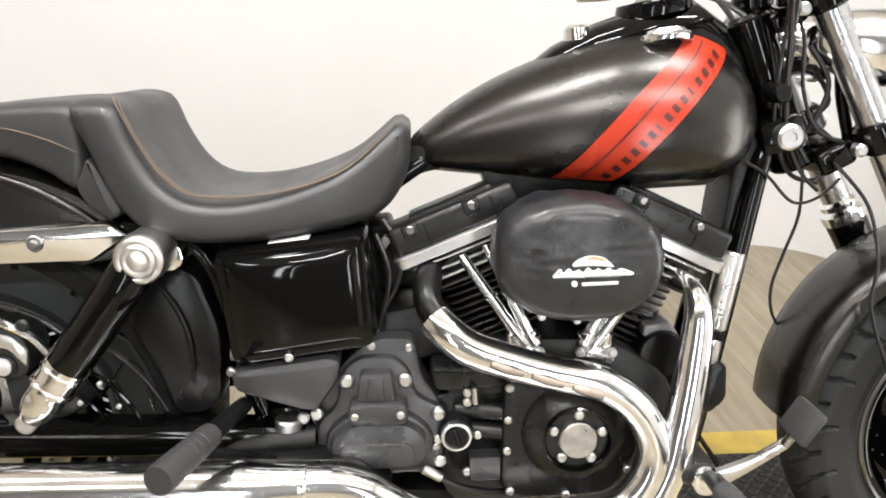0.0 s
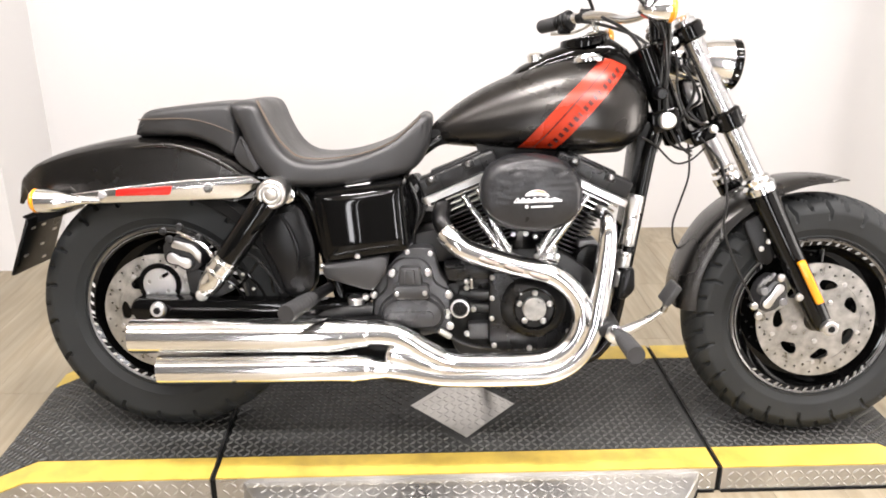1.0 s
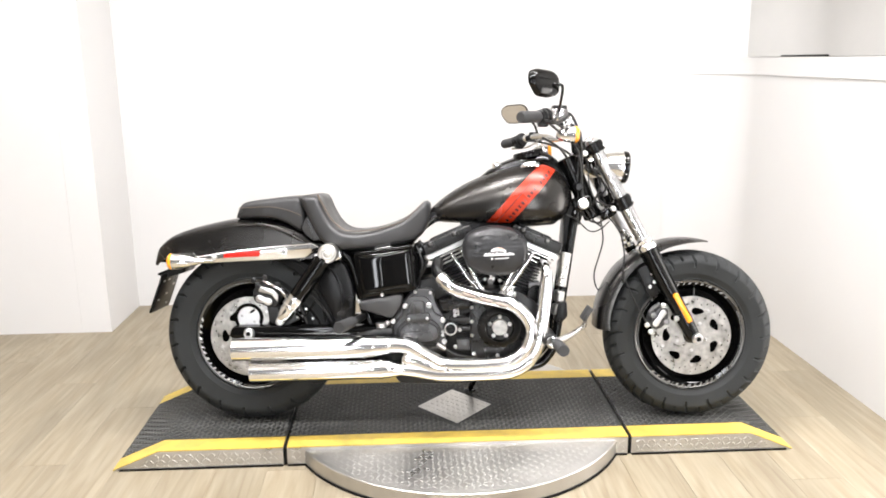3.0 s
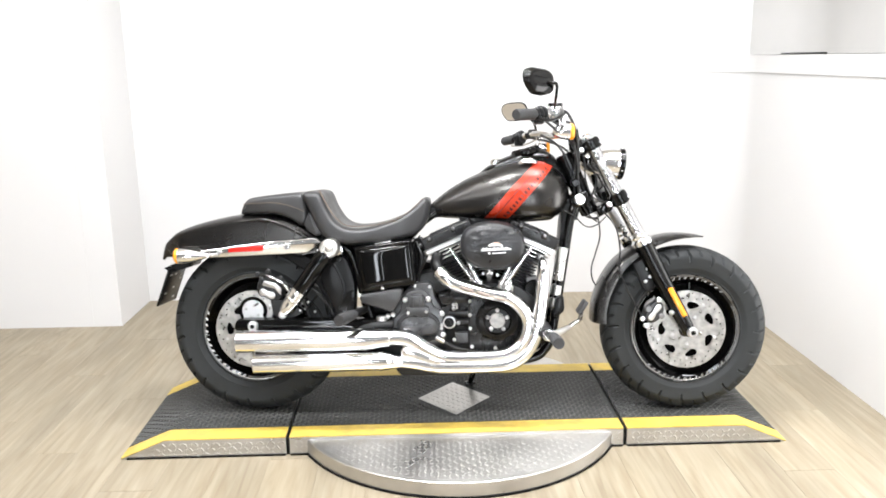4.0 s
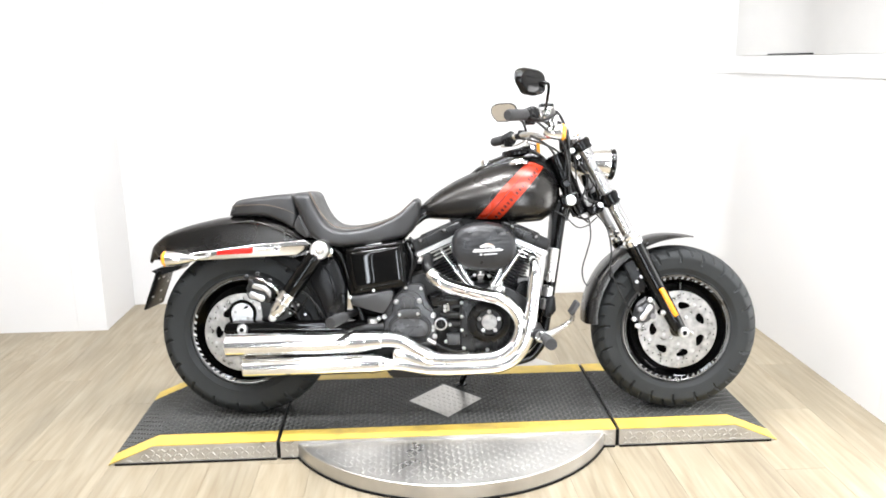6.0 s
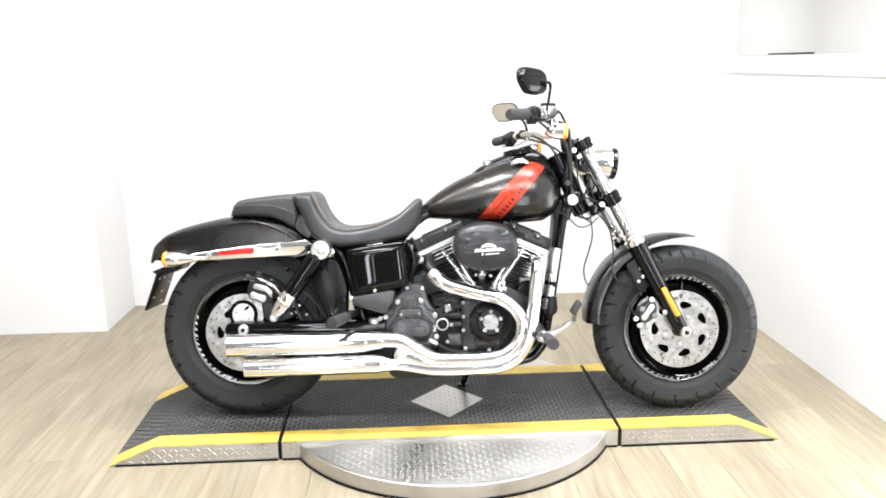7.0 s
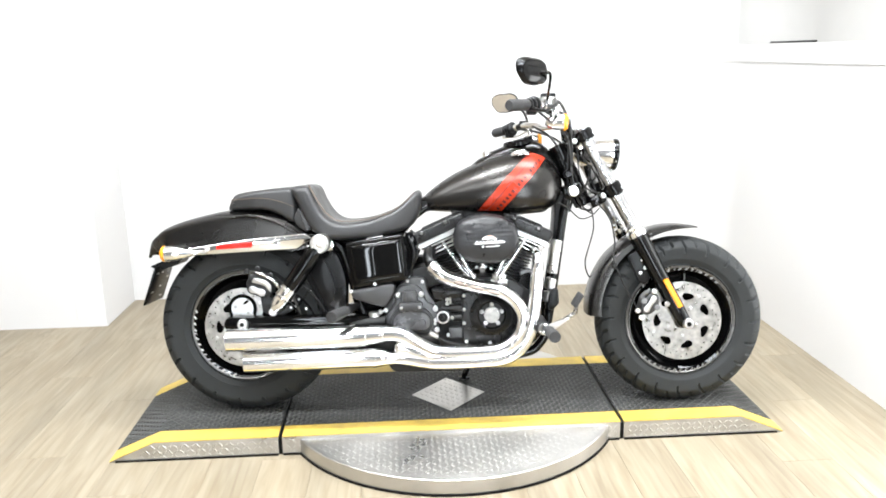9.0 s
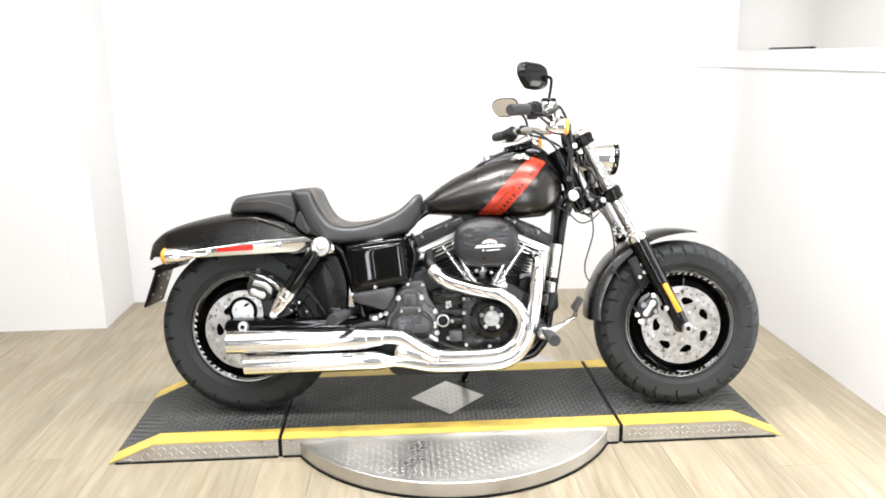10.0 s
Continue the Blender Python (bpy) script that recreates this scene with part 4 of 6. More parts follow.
# -- swingarm and shocks --
bm = bmesh.new()
for s in (-1, 1):
    slab(bm, [(-0.866, 0.369), (-0.30, 0.368), (-0.28, 0.33), (-0.38, 0.32), (-0.86, 0.312), (-0.878, 0.338)], s * 0.108, s * 0.15, 0.016, 0.008)
box(bm, (-0.33, 0, 0.36), (0.06, 0.24, 0.05), 0.01)
part("swingarm", bm, GLOSS, bike, "gloss black swingarm")
for s in (-1, 1):
    bm = bmesh.new()
    rod(bm, (-0.803, s * 0.15, 0.345), (-0.803, s * 0.166, 0.345), 0.02, 0.018, 20, 0.003)
    nut = part("rear_axle_nut", bm, SILVER, bike, "bright axle nut")
    # Socket shade again drawn as a near-black hexagon on the nut.
    bm = bmesh.new()
    rod(bm, (-0.803, s * 0.166, 0.345), (-0.803, s * 0.168, 0.345), 0.009, 0.009, 6)
    part("axle_socket", bm, DARK, nut)
    shock = new("rear_shock")
    shock.parent = bike
    y = s * 0.187
    a, b = Vector((-0.507, y, 0.636)), Vector((-0.683, y, 0.394))
    e = (b - a).normalized()
    bm = bmesh.new()
    tube(bm, [a + e * 0.018, a + e * 0.03, a + e * 0.1, a + e * 0.19, a + e * 0.195], [0.024, 0.03, 0.031, 0.031, 0.026], 24, 2)
    part("shock_cover", bm, GLOSS, shock, "gloss black shock cover")
    bm = bmesh.new()
    tube(bm, [a + e * 0.185, a + e * 0.19, a + e * 0.235, a + e * 0.24, a + e * 0.268, a + e * 0.292], [0.0285, 0.0305, 0.030, 0.0285, 0.0265, 0.017], 24, 2)
    body = part("shock_body", bm, CHROME, shock, "chrome lower shock body")
    for k in (0.198, 0.226):
        bm = bmesh.new()
        tube(bm, [a + e * k, a + e * (k + 0.003), a + e * (k + 0.008), a + e * (k + 0.011)], [0.0295, 0.0325, 0.0325, 0.0295], 24, 1)
        part("preload_ring", bm, CHROME, body)
    bm = bmesh.new()
    lathe(bm, [(0.0, s * 0.037), (0.006, s * 0.0365), (0.010, s * 0.034), (0.012, s * 0.03), (0.014, s * 0.028), (0.017, s * 0.03), (0.021, s * 0.029), (0.023, s * 0.025), (0.026, s * 0.027), (0.031, s * 0.025), (0.034, s * 0.019), (0.0345, s * 0.01), (0.0345, -s * 0.04)], a, "Y", 40)
    part("shock_eye", bm, STEEL, shock, "bright ridged upper mount", 75)
    bolt(shock, b + Vector((0, -s * 0.03, 0)), 0.013, 0.045, axis=(0, s, 0))
    bm = bmesh.new()
    slab(bm, [(-0.545, 0.66), (-0.49, 0.658), (-0.467, 0.638), (-0.464, 0.618), (-0.478, 0.604), (-0.50, 0.606)], s * 0.1, s * 0.15, 0.012, 0.005)
    part("shock_bracket", bm, CHROME, shock)

# -- rear caliper --
cal = new("rear_caliper")
cal.parent = bike
bm = bmesh.new()
slab(bm, [(-0.79, 0.50), (-0.765, 0.52), (-0.71, 0.508), (-0.694, 0.48), (-0.70, 0.445), (-0.72, 0.437), (-0.787, 0.458)], -0.07, -0.137, 0.012, 0.004)
part("caliper_body", bm, CAST, cal, "dark rear brake caliper")
bm = bmesh.new()
slab(bm, capsule((-0.767, 0.4695), (-0.732, 0.4565), 0.0185, 0.015), -0.13, -0.1405, 0.002, 0.003, 2)
part("badge_seat", bm, PLASTIC, cal, "black badge surround")
bm = bmesh.new()
slab(bm, capsule((-0.766, 0.469), (-0.733, 0.457), 0.0135, 0.010), -0.138, -0.1445, 0.002, 0.003, 2)
part("caliper_badge", bm, SILVER, cal, "plain bright oval badge")
bm = bmesh.new()
slab(bm, [(-0.745, 0.45), (-0.65, 0.42), (-0.62, 0.39), (-0.67, 0.365), (-0.735, 0.375)], -0.08, -0.125, 0.014, 0.005)
part("caliper_bracket", bm, CAST, cal)
bm = bmesh.new()
slab(bm, [(-0.762, 0.512), (-0.718, 0.503), (-0.697, 0.482), (-0.70, 0.455), (-0.712, 0.468), (-0.722, 0.482), (-0.77, 0.495)], -0.13, -0.1395, 0.006, 0.003)
part("caliper_bridge", bm, STEEL, cal, "bright caliper bridge")
bm = bmesh.new()
tube(bm, [(-0.752, -0.13, 0.53), (-0.72, -0.14, 0.52), (-0.69, -0.135, 0.50), (-0.67, -0.13, 0.47)], 0.006, 8)
part("brake_line", bm, CHROME, cal)
for bx, bz in ((-0.77, 0.515), (-0.70, 0.52), (-0.745, 0.545), (-0.785, 0.535)):
    bolt(cal, (bx, -0.135, bz), 0.009, 0.01, CAST)

# -- seats --
SEAT_LOW = [(-0.15, 0.795), (-0.153, 0.745), (-0.18, 0.692), (-0.235, 0.664), (-0.347, 0.645), (-0.454, 0.642), (-0.52, 0.66), (-0.564, 0.705), (-0.59, 0.765), (-0.612, 0.81), (-0.614, 0.828)]
SEAT_TOP = [(-0.61, 0.836), (-0.59, 0.841), (-0.56, 0.84), (-0.54, 0.828), (-0.519, 0.780), (-0.49, 0.735), (-0.454, 0.712), (-0.40, 0.708), (-0.33, 0.72), (-0.25, 0.751), (-0.2, 0.789), (-0.178, 0.808), (-0.163, 0.811), (-0.153, 0.804)]
bm = bmesh.new()
pillow(bm, SEAT_LOW, SEAT_TOP, 0.162, 0.045, lambda x: table(x, [(-0.6, 0.92), (-0.5, 1.0), (-0.4, 1.0), (-0.25, 0.86), (-0.15, 0.62)]),
       lambda x, u: -0.008 * (1 - u * u) * table(x, [(-0.56, 0), (-0.5, 1), (-0.22, 1), (-0.17, 0)]))
seat = part("rider_seat", bm, VINYL, bike, "black stitched vinyl bucket seat", 60)
bm = bmesh.new()
pillow(bm, [(-0.597, 0.735), (-0.608, 0.712), (-0.632, 0.712), (-0.665, 0.733), (-0.73, 0.753), (-0.845, 0.752), (-0.858, 0.762)], [(-0.855, 0.772), (-0.842, 0.798), (-0.815, 0.815), (-0.72, 0.828), (-0.64, 0.834), (-0.612, 0.825), (-0.600, 0.79), (-0.596, 0.745)],
       0.118, 0.035, lambda x: table(x, [(-0.86, 0.72), (-0.75, 0.92), (-0.6, 1.0)]), None, 16)
pill = part("pillion_seat", bm, VINYL, bike, "black stitched vinyl passenger pad", 60)
bm = bmesh.new()
slab(bm, [(-0.59, 0.762), (-0.58, 0.753), (-0.546, 0.686), (-0.562, 0.674), (-0.596, 0.698), (-0.609, 0.72)], -0.07, -0.142, 0.022, 0.006)
part("seat_side_pad", bm, VINYL, pill, "small smooth vinyl side pad")
# stitched seams
for dy in (0.0, 0.009):
    bm = bmesh.new()
    tube(bm, [(-0.552 + dy * 0.3, -0.131 + dy, 0.842), (-0.538, -0.142 + dy, 0.82), (-0.513, -0.146 + dy, 0.775), (-0.485, -0.149 + dy, 0.738), (-0.44, -0.15 + dy, 0.712), (-0.34, -0.143 + dy, 0.716), (-0.25, -0.128 + dy, 0.744), (-0.195, -0.106 + dy, 0.787), (-0.175, -0.095 + dy, 0.808)], 0.0016, 6, 8)
    part("seat_stitching", bm, THREAD, seat, "double row of pale stitching")
bm = bmesh.new()
tube(bm, [(-0.845, -0.083, 0.792), (-0.80, -0.101, 0.795), (-0.72, -0.112, 0.797), (-0.66, -0.117, 0.785), (-0.61, -0.118, 0.765)], 0.0014, 6, 6)
part("pillion_stitching", bm, THREAD, pill)

# -- tank --
TANK_TOP = [(-0.158, 0.765), (-0.145, 0.79), (-0.088, 0.836), (-0.03, 0.872), (0.037, 0.903), (0.12, 0.936), (0.195, 0.951), (0.226, 0.953), (0.28, 0.945), (0.326, 0.922), (0.352, 0.892), (0.366, 0.86), (0.373, 0.835)]
TANK_LOW = [(-0.158, 0.745), (-0.14, 0.735), (-0.03, 0.728), (0.076, 0.722), (0.18, 0.718), (0.29, 0.722), (0.32, 0.728), (0.35, 0.752), (0.366, 0.79), (0.373, 0.82)]
TANK_HALF = [(-0.158, 0.035), (-0.14, 0.05), (-0.085, 0.08), (0.0, 0.112), (0.08, 0.138), (0.16, 0.151), (0.23, 0.151), (0.29, 0.14), (0.335, 0.116), (0.357, 0.084), (0.367, 0.055), (0.373, 0.02)]


def eased(x, pairs):
    """A lookup with its corners rounded off, the ends kept."""
    w = max(0.0, min(0.035, x - pairs[0][0], pairs[-1][0] - x))
    return sum(k * table(x + w * u, pairs) for u, k in ((-1, 1), (-0.67, 2), (-0.33, 3), (0, 4), (0.33, 3), (0.67, 2), (1, 1))) / 16


def tank_point(x, a, out=0.0):
    """The tank's skin at X and angle a (0 at its left side, 90 on top)."""
    zt, zb, w = eased(x, TANK_TOP), eased(x, TANK_LOW), eased(x, TANK_HALF)
    zm = zb + 0.36 * (zt - zb)
    c, s = math.cos(a), math.sin(a)
    y = (w + out) * math.copysign(abs(c) ** 0.82, c)
    z = zm + (zt - zm + out) * abs(s) ** 1.05 if s >= 0 else zm - (zm - zb) * abs(s) ** 0.75
    return Vector((x, y, z))


bm = bmesh.new()
rings = []
xs = [-0.158, -0.152, -0.145] + [-0.135 + 0.02 * k for k in range(24)] + [0.335, 0.345, 0.353, 0.36, 0.366, 0.37, 0.373]
for x in xs:
    rings.append([tank_point(x, 2 * math.pi * k / 48) for k in range(48)])
skin(bm, rings)
for _ in range(2):
    bmesh.ops.smooth_vert(bm, verts=bm.verts, factor=0.4, use_axis_x=True, use_axis_y=True, use_axis_z=True)
tank = part("fuel_tank", bm, DENIM, bike, "matte black teardrop fuel tank", 70)


def tank_side(x, z, out):
    """The right-hand point of the tank's skin at X and Z."""
    lo, hi = math.pi / 2, 1.5 * math.pi
    for _ in range(30):
        mid = (lo + hi) / 2
        if tank_point(x, mid).z > z:
            lo = mid
        else:
            hi = mid
    p = tank_point(x, (lo + hi) / 2)
    q = (tank_point(x, lo + 0.03) - tank_point(x, lo - 0.03))
    nrm = Vector((0, q.z, -q.y)).normalized()
    return p + (nrm if nrm.y < 0 else -nrm) * out


LEFT_EDGE = [(0.0, 0.053), (0.555, 0.155), (1.0, 0.25)]
RIGHT_EDGE = [(0.0, 0.14), (0.556, 0.233), (1.0, 0.307)]


def stripe_patch(name, u0, u1, v0, v1, mat, out, label="", parent=None, nu=24, nv=4, slant=0.0):
    bm = bmesh.new()
    grid = []
    for i in range(nu + 1):
        u = u0 + (u1 - u0) * i / nu
        row = []
        for j in range(nv + 1):
            v = v0 + (v1 - v0) * j / nv
            u = u0 + (u1 - u0) * i / nu - slant * j / nv
            x = table(u, LEFT_EDGE) * (1 - v) + table(u, RIGHT_EDGE) * v
            z = 0.737 + u * (0.947 - 0.024 * v - 0.737)
            row.append(tank_side(x, min(z, table(x, TANK_TOP) - 0.002), out))
        grid.append(row)
    skin(bm, grid, closed=False)
    return part(name, bm, mat, parent or tank, label, 80)


stripe = stripe_patch("tank_stripe", 0, 1, 0, 1, RED, 0.0016, "red diagonal stripe")
stripe_patch("stripe_line", 0.0, 0.97, 0.355, 0.395, INK, 0.0026, parent=stripe, nv=1)
for k, wide in enumerate([1, 1, 1, 1, 0.8, 1, 0.4, 1, 1, 1, 0.5, 1, 1, 1, 1]):
    u = 0.05 + 0.062 * k
    stripe_patch("stripe_mark", u, u + 0.031 * wide, 0.66, 0.84, INK, 0.0026, "plain dark slanting bar" if k == 0 else "", stripe, 2, 2, 0.03)

# console, gauge, caps
bm = bmesh.new()
rings = []
for x, z, w in ((0.02, 0.888, 0.03), (0.06, 0.922, 0.045), (0.12, 0.955, 0.055), (0.2, 0.985, 0.058), (0.27, 0.993, 0.055), (0.315, 0.965, 0.045), (0.345, 0.925, 0.035), (0.37, 0.88, 0.025)):
    base = table(x, TANK_TOP) - 0.03
    rings.append([Vector((x, w * math.cos(a), base + max(0.0, math.sin(a)) ** 0.6 * (z - base))) for a in (math.pi * k / 14 for k in range(15))])
skin(bm, rings)
console = part("tank_console", bm, GLOSS, bike, "gloss black tank console", 60)
m = Matrix.Translation((0.213, 0.0, 0.98)) @ Matrix.Rotation(radians(-14), 4, "Y")
bm = bmesh.new()
lathe(bm, [(0.0, -0.01), (0.056, -0.01), (0.058, 0.004), (0.054, 0.014), (0.048, 0.012)], (0, 0, 0), "Z", 36)
bmesh.ops.transform(bm, matrix=m, verts=bm.verts)
gauge = part("speedometer", bm, GLOSS, console, "black round gauge with bright rim")
bm = bmesh.new()
lathe(bm, [(0.05, 0.01), (0.0, 0.012)], (0, 0, 0), "Z", 36)
bmesh.ops.transform(bm, matrix=m, verts=bm.verts)
part("dial", bm, PLASTIC, console, "dark dial face")
bm = bmesh.new()
rod(bm, (0.098, -0.012, 0.918), (0.093, -0.012, 0.953), 0.02, 0.019, 20, 0.004)
part("ignition_switch", bm, CHROME, console, "chrome ignition switch")
for s in (-1, 1):
    m = Matrix.Translation((0.213, s * 0.07, 0.936)) @ Matrix.Rotation(radians(-s * -16), 4, "X") @ Matrix.Rotation(radians(-5), 4, "Y")
    bm = bmesh.new()
    lathe(bm, [(0.0, -0.012), (0.036, -0.01), (0.0385, -0.004), (0.037, 0.002), (0.031, 0.0045), (0.03, 0.008), (0.012, 0.0095), (0.0, 0.0095)], (0, 0, 0), "Z", 32)
    bmesh.ops.transform(bm, matrix=m, verts=bm.verts)
    part("fuel_cap", bm, CHROME, tank, "chrome fuel cap")

# -- frame --
for s in (-1, 1):
    bm = bmesh.new()
    tube(bm, [(0.395, s * 0.035, 0.80), (0.372, s * 0.055, 0.72), (0.338, s * 0.065, 0.50), (0.306, s * 0.07, 0.30), (0.28, s * 0.075, 0.24), (0.225, s * 0.08, 0.205), (0.05, s * 0.09, 0.19), (-0.25, s * 0.095, 0.19), (-0.33, s * 0.1, 0.22), (-0.36, s * 0.1, 0.32)], 0.0165, 14, 6)
    part("frame_tube", bm, GLOSS, bike, "gloss black steel frame tube")
    bm = bmesh.new()
    tube(bm, [(-0.36, s * 0.1, 0.34), (-0.40, s * 0.09, 0.46), (-0.44, s * 0.095, 0.60), (-0.50, s * 0.098, 0.65), (-0.56, s * 0.1, 0.66)], 0.016, 12, 5)
    part("frame_tube", bm, GLOSS, bike, "gloss black steel frame tube")
    bm = bmesh.new()
    tube(bm, [(0.36, s * 0.02, 0.79), (0.1, s * 0.035, 0.775), (-0.10, s * 0.04, 0.758), (-0.133, s * 0.045, 0.749), (-0.167, s * 0.05, 0.727), (-0.197, s * 0.055, 0.70), (-0.23, s * 0.06, 0.672), (-0.30, s * 0.07, 0.652), (-0.45, s * 0.09, 0.645), (-0.55, s * 0.1, 0.655)], 0.014, 12, 5)
    part("frame_tube", bm, GLOSS, bike, "gloss black steel frame tube")
bm = bmesh.new()
slab(bm, [(0.345, 0.79), (0.4, 0.8), (0.385, 0.72), (0.352, 0.53), (0.325, 0.53), (0.335, 0.66)], 0.05, -0.05, 0.012, 0.006)
part("neck_gusset", bm, PLASTIC, bike, "black gusset between the frame down tubes")
bm = bmesh.new()
slab(bm, [(-0.50, 0.65), (-0.40, 0.66), (-0.215, 0.652), (-0.196, 0.60), (-0.18, 0.46), (-0.24, 0.39), (-0.40, 0.37), (-0.43, 0.5)], 0.09, -0.085, 0.012, 0.008)
part("inner_cover", bm, DARK, bike, "dark inner electrics cover")

bm = bmesh.new()
slab(bm, [(-0.21, 0.745), (-0.14, 0.775), (-0.09, 0.752), (-0.10, 0.742), (-0.133, 0.734), (-0.167, 0.709), (-0.19, 0.688), (-0.206, 0.662), (-0.30, 0.655), (-0.30, 0.69)], 0.04, -0.055, 0.008, 0.005)
part("frame_backbone", bm, DARK, bike, "dark frame backbone between seat and tank")

bm = bmesh.new()
slab(bm, [(-0.212, 0.654), (-0.18, 0.658), (-0.166, 0.615), (-0.158, 0.585), (-0.17, 0.568), (-0.185, 0.55), (-0.2, 0.56), (-0.205, 0.60)], 0.03, -0.06, 0.008, 0.006)
loom = part("wiring_cover", bm, PLASTIC, bike, "black wiring cover behind the battery box")
bm = bmesh.new()
box(bm, (-0.188, -0.075, 0.632), (0.013, 0.02, 0.022), 0.003, Matrix.Rotation(radians(35), 4, "Y"))
part("connector", bm, GREYCAST, loom, "grey wiring connector")

# -- right-hand electrics box and triangular cover --
bm = bmesh.new()
slab(bm, [(-0.425, 0.636), (-0.21, 0.665), (-0.195, 0.498), (-0.402, 0.466)], -0.08, -0.168, 0.02, 0.016, 5)
ebox = part("battery_cover", bm, GLOSS, bike, "gloss black battery side cover")
bm = bmesh.new()
corner = [Vector(p) for p in ((-0.408, 0.624), (-0.222, 0.649), (-0.208, 0.512), (-0.388, 0.481))]
grid = []
for j in range(17):
    v = j / 16
    a, b = corner[0].lerp(corner[3], v), corner[1].lerp(corner[2], v)
    rim = (1 - abs(2 * v - 1) ** 14)
    grid.append([Vector((*a.lerp(b, i / 24), 0)).xzy + Vector((0, -0.1655 - (0.0045 + 0.008 * (1 - (i / 12 - 1) ** 2)) * rim * (1 - abs(i / 12 - 1) ** 20), 0)) for i in range(25)])
skin(bm, grid, closed=False)
part("raised_panel", bm, GLOSS, ebox, angle=80)
bm = bmesh.new()
slab(bm, [(-0.349, 0.6465), (-0.291, 0.6565), (-0.291, 0.650), (-0.349, 0.640)], -0.12, -0.15, 0.002, 0.001)
part("white_label", bm, WHITEINK, ebox, "plain pale label strip")
bm = bmesh.new()
slab(bm, [(-0.404, 0.462), (-0.262, 0.486), (-0.247, 0.478), (-0.255, 0.444), (-0.282, 0.402), (-0.30, 0.402), (-0.40, 0.432)], -0.10, -0.17, 0.012, 0.008, 5)
tri = part("triangular_cover", bm, CHARCOAL, bike, "matte black triangular side cover")
bolt(tri, (-0.405, -0.15, 0.458), 0.006, 0.012)
bolt(tri, (-0.32, -0.165, 0.485), 0.006, 0.008)

# -- engine --
CRANK = Vector((0.073, 0, 0.33))
bm = bmesh.new()
slab(bm, [(-0.09, 0.47), (0.0, 0.50), (0.15, 0.50), (0.25, 0.44), (0.27, 0.30), (0.22, 0.20), (0.0, 0.19), (-0.10, 0.24)], 0.12, -0.125, 0.04, 0.01)
crankcase = part("crankcase", bm, CAST, bike, "dark cast crankcase")


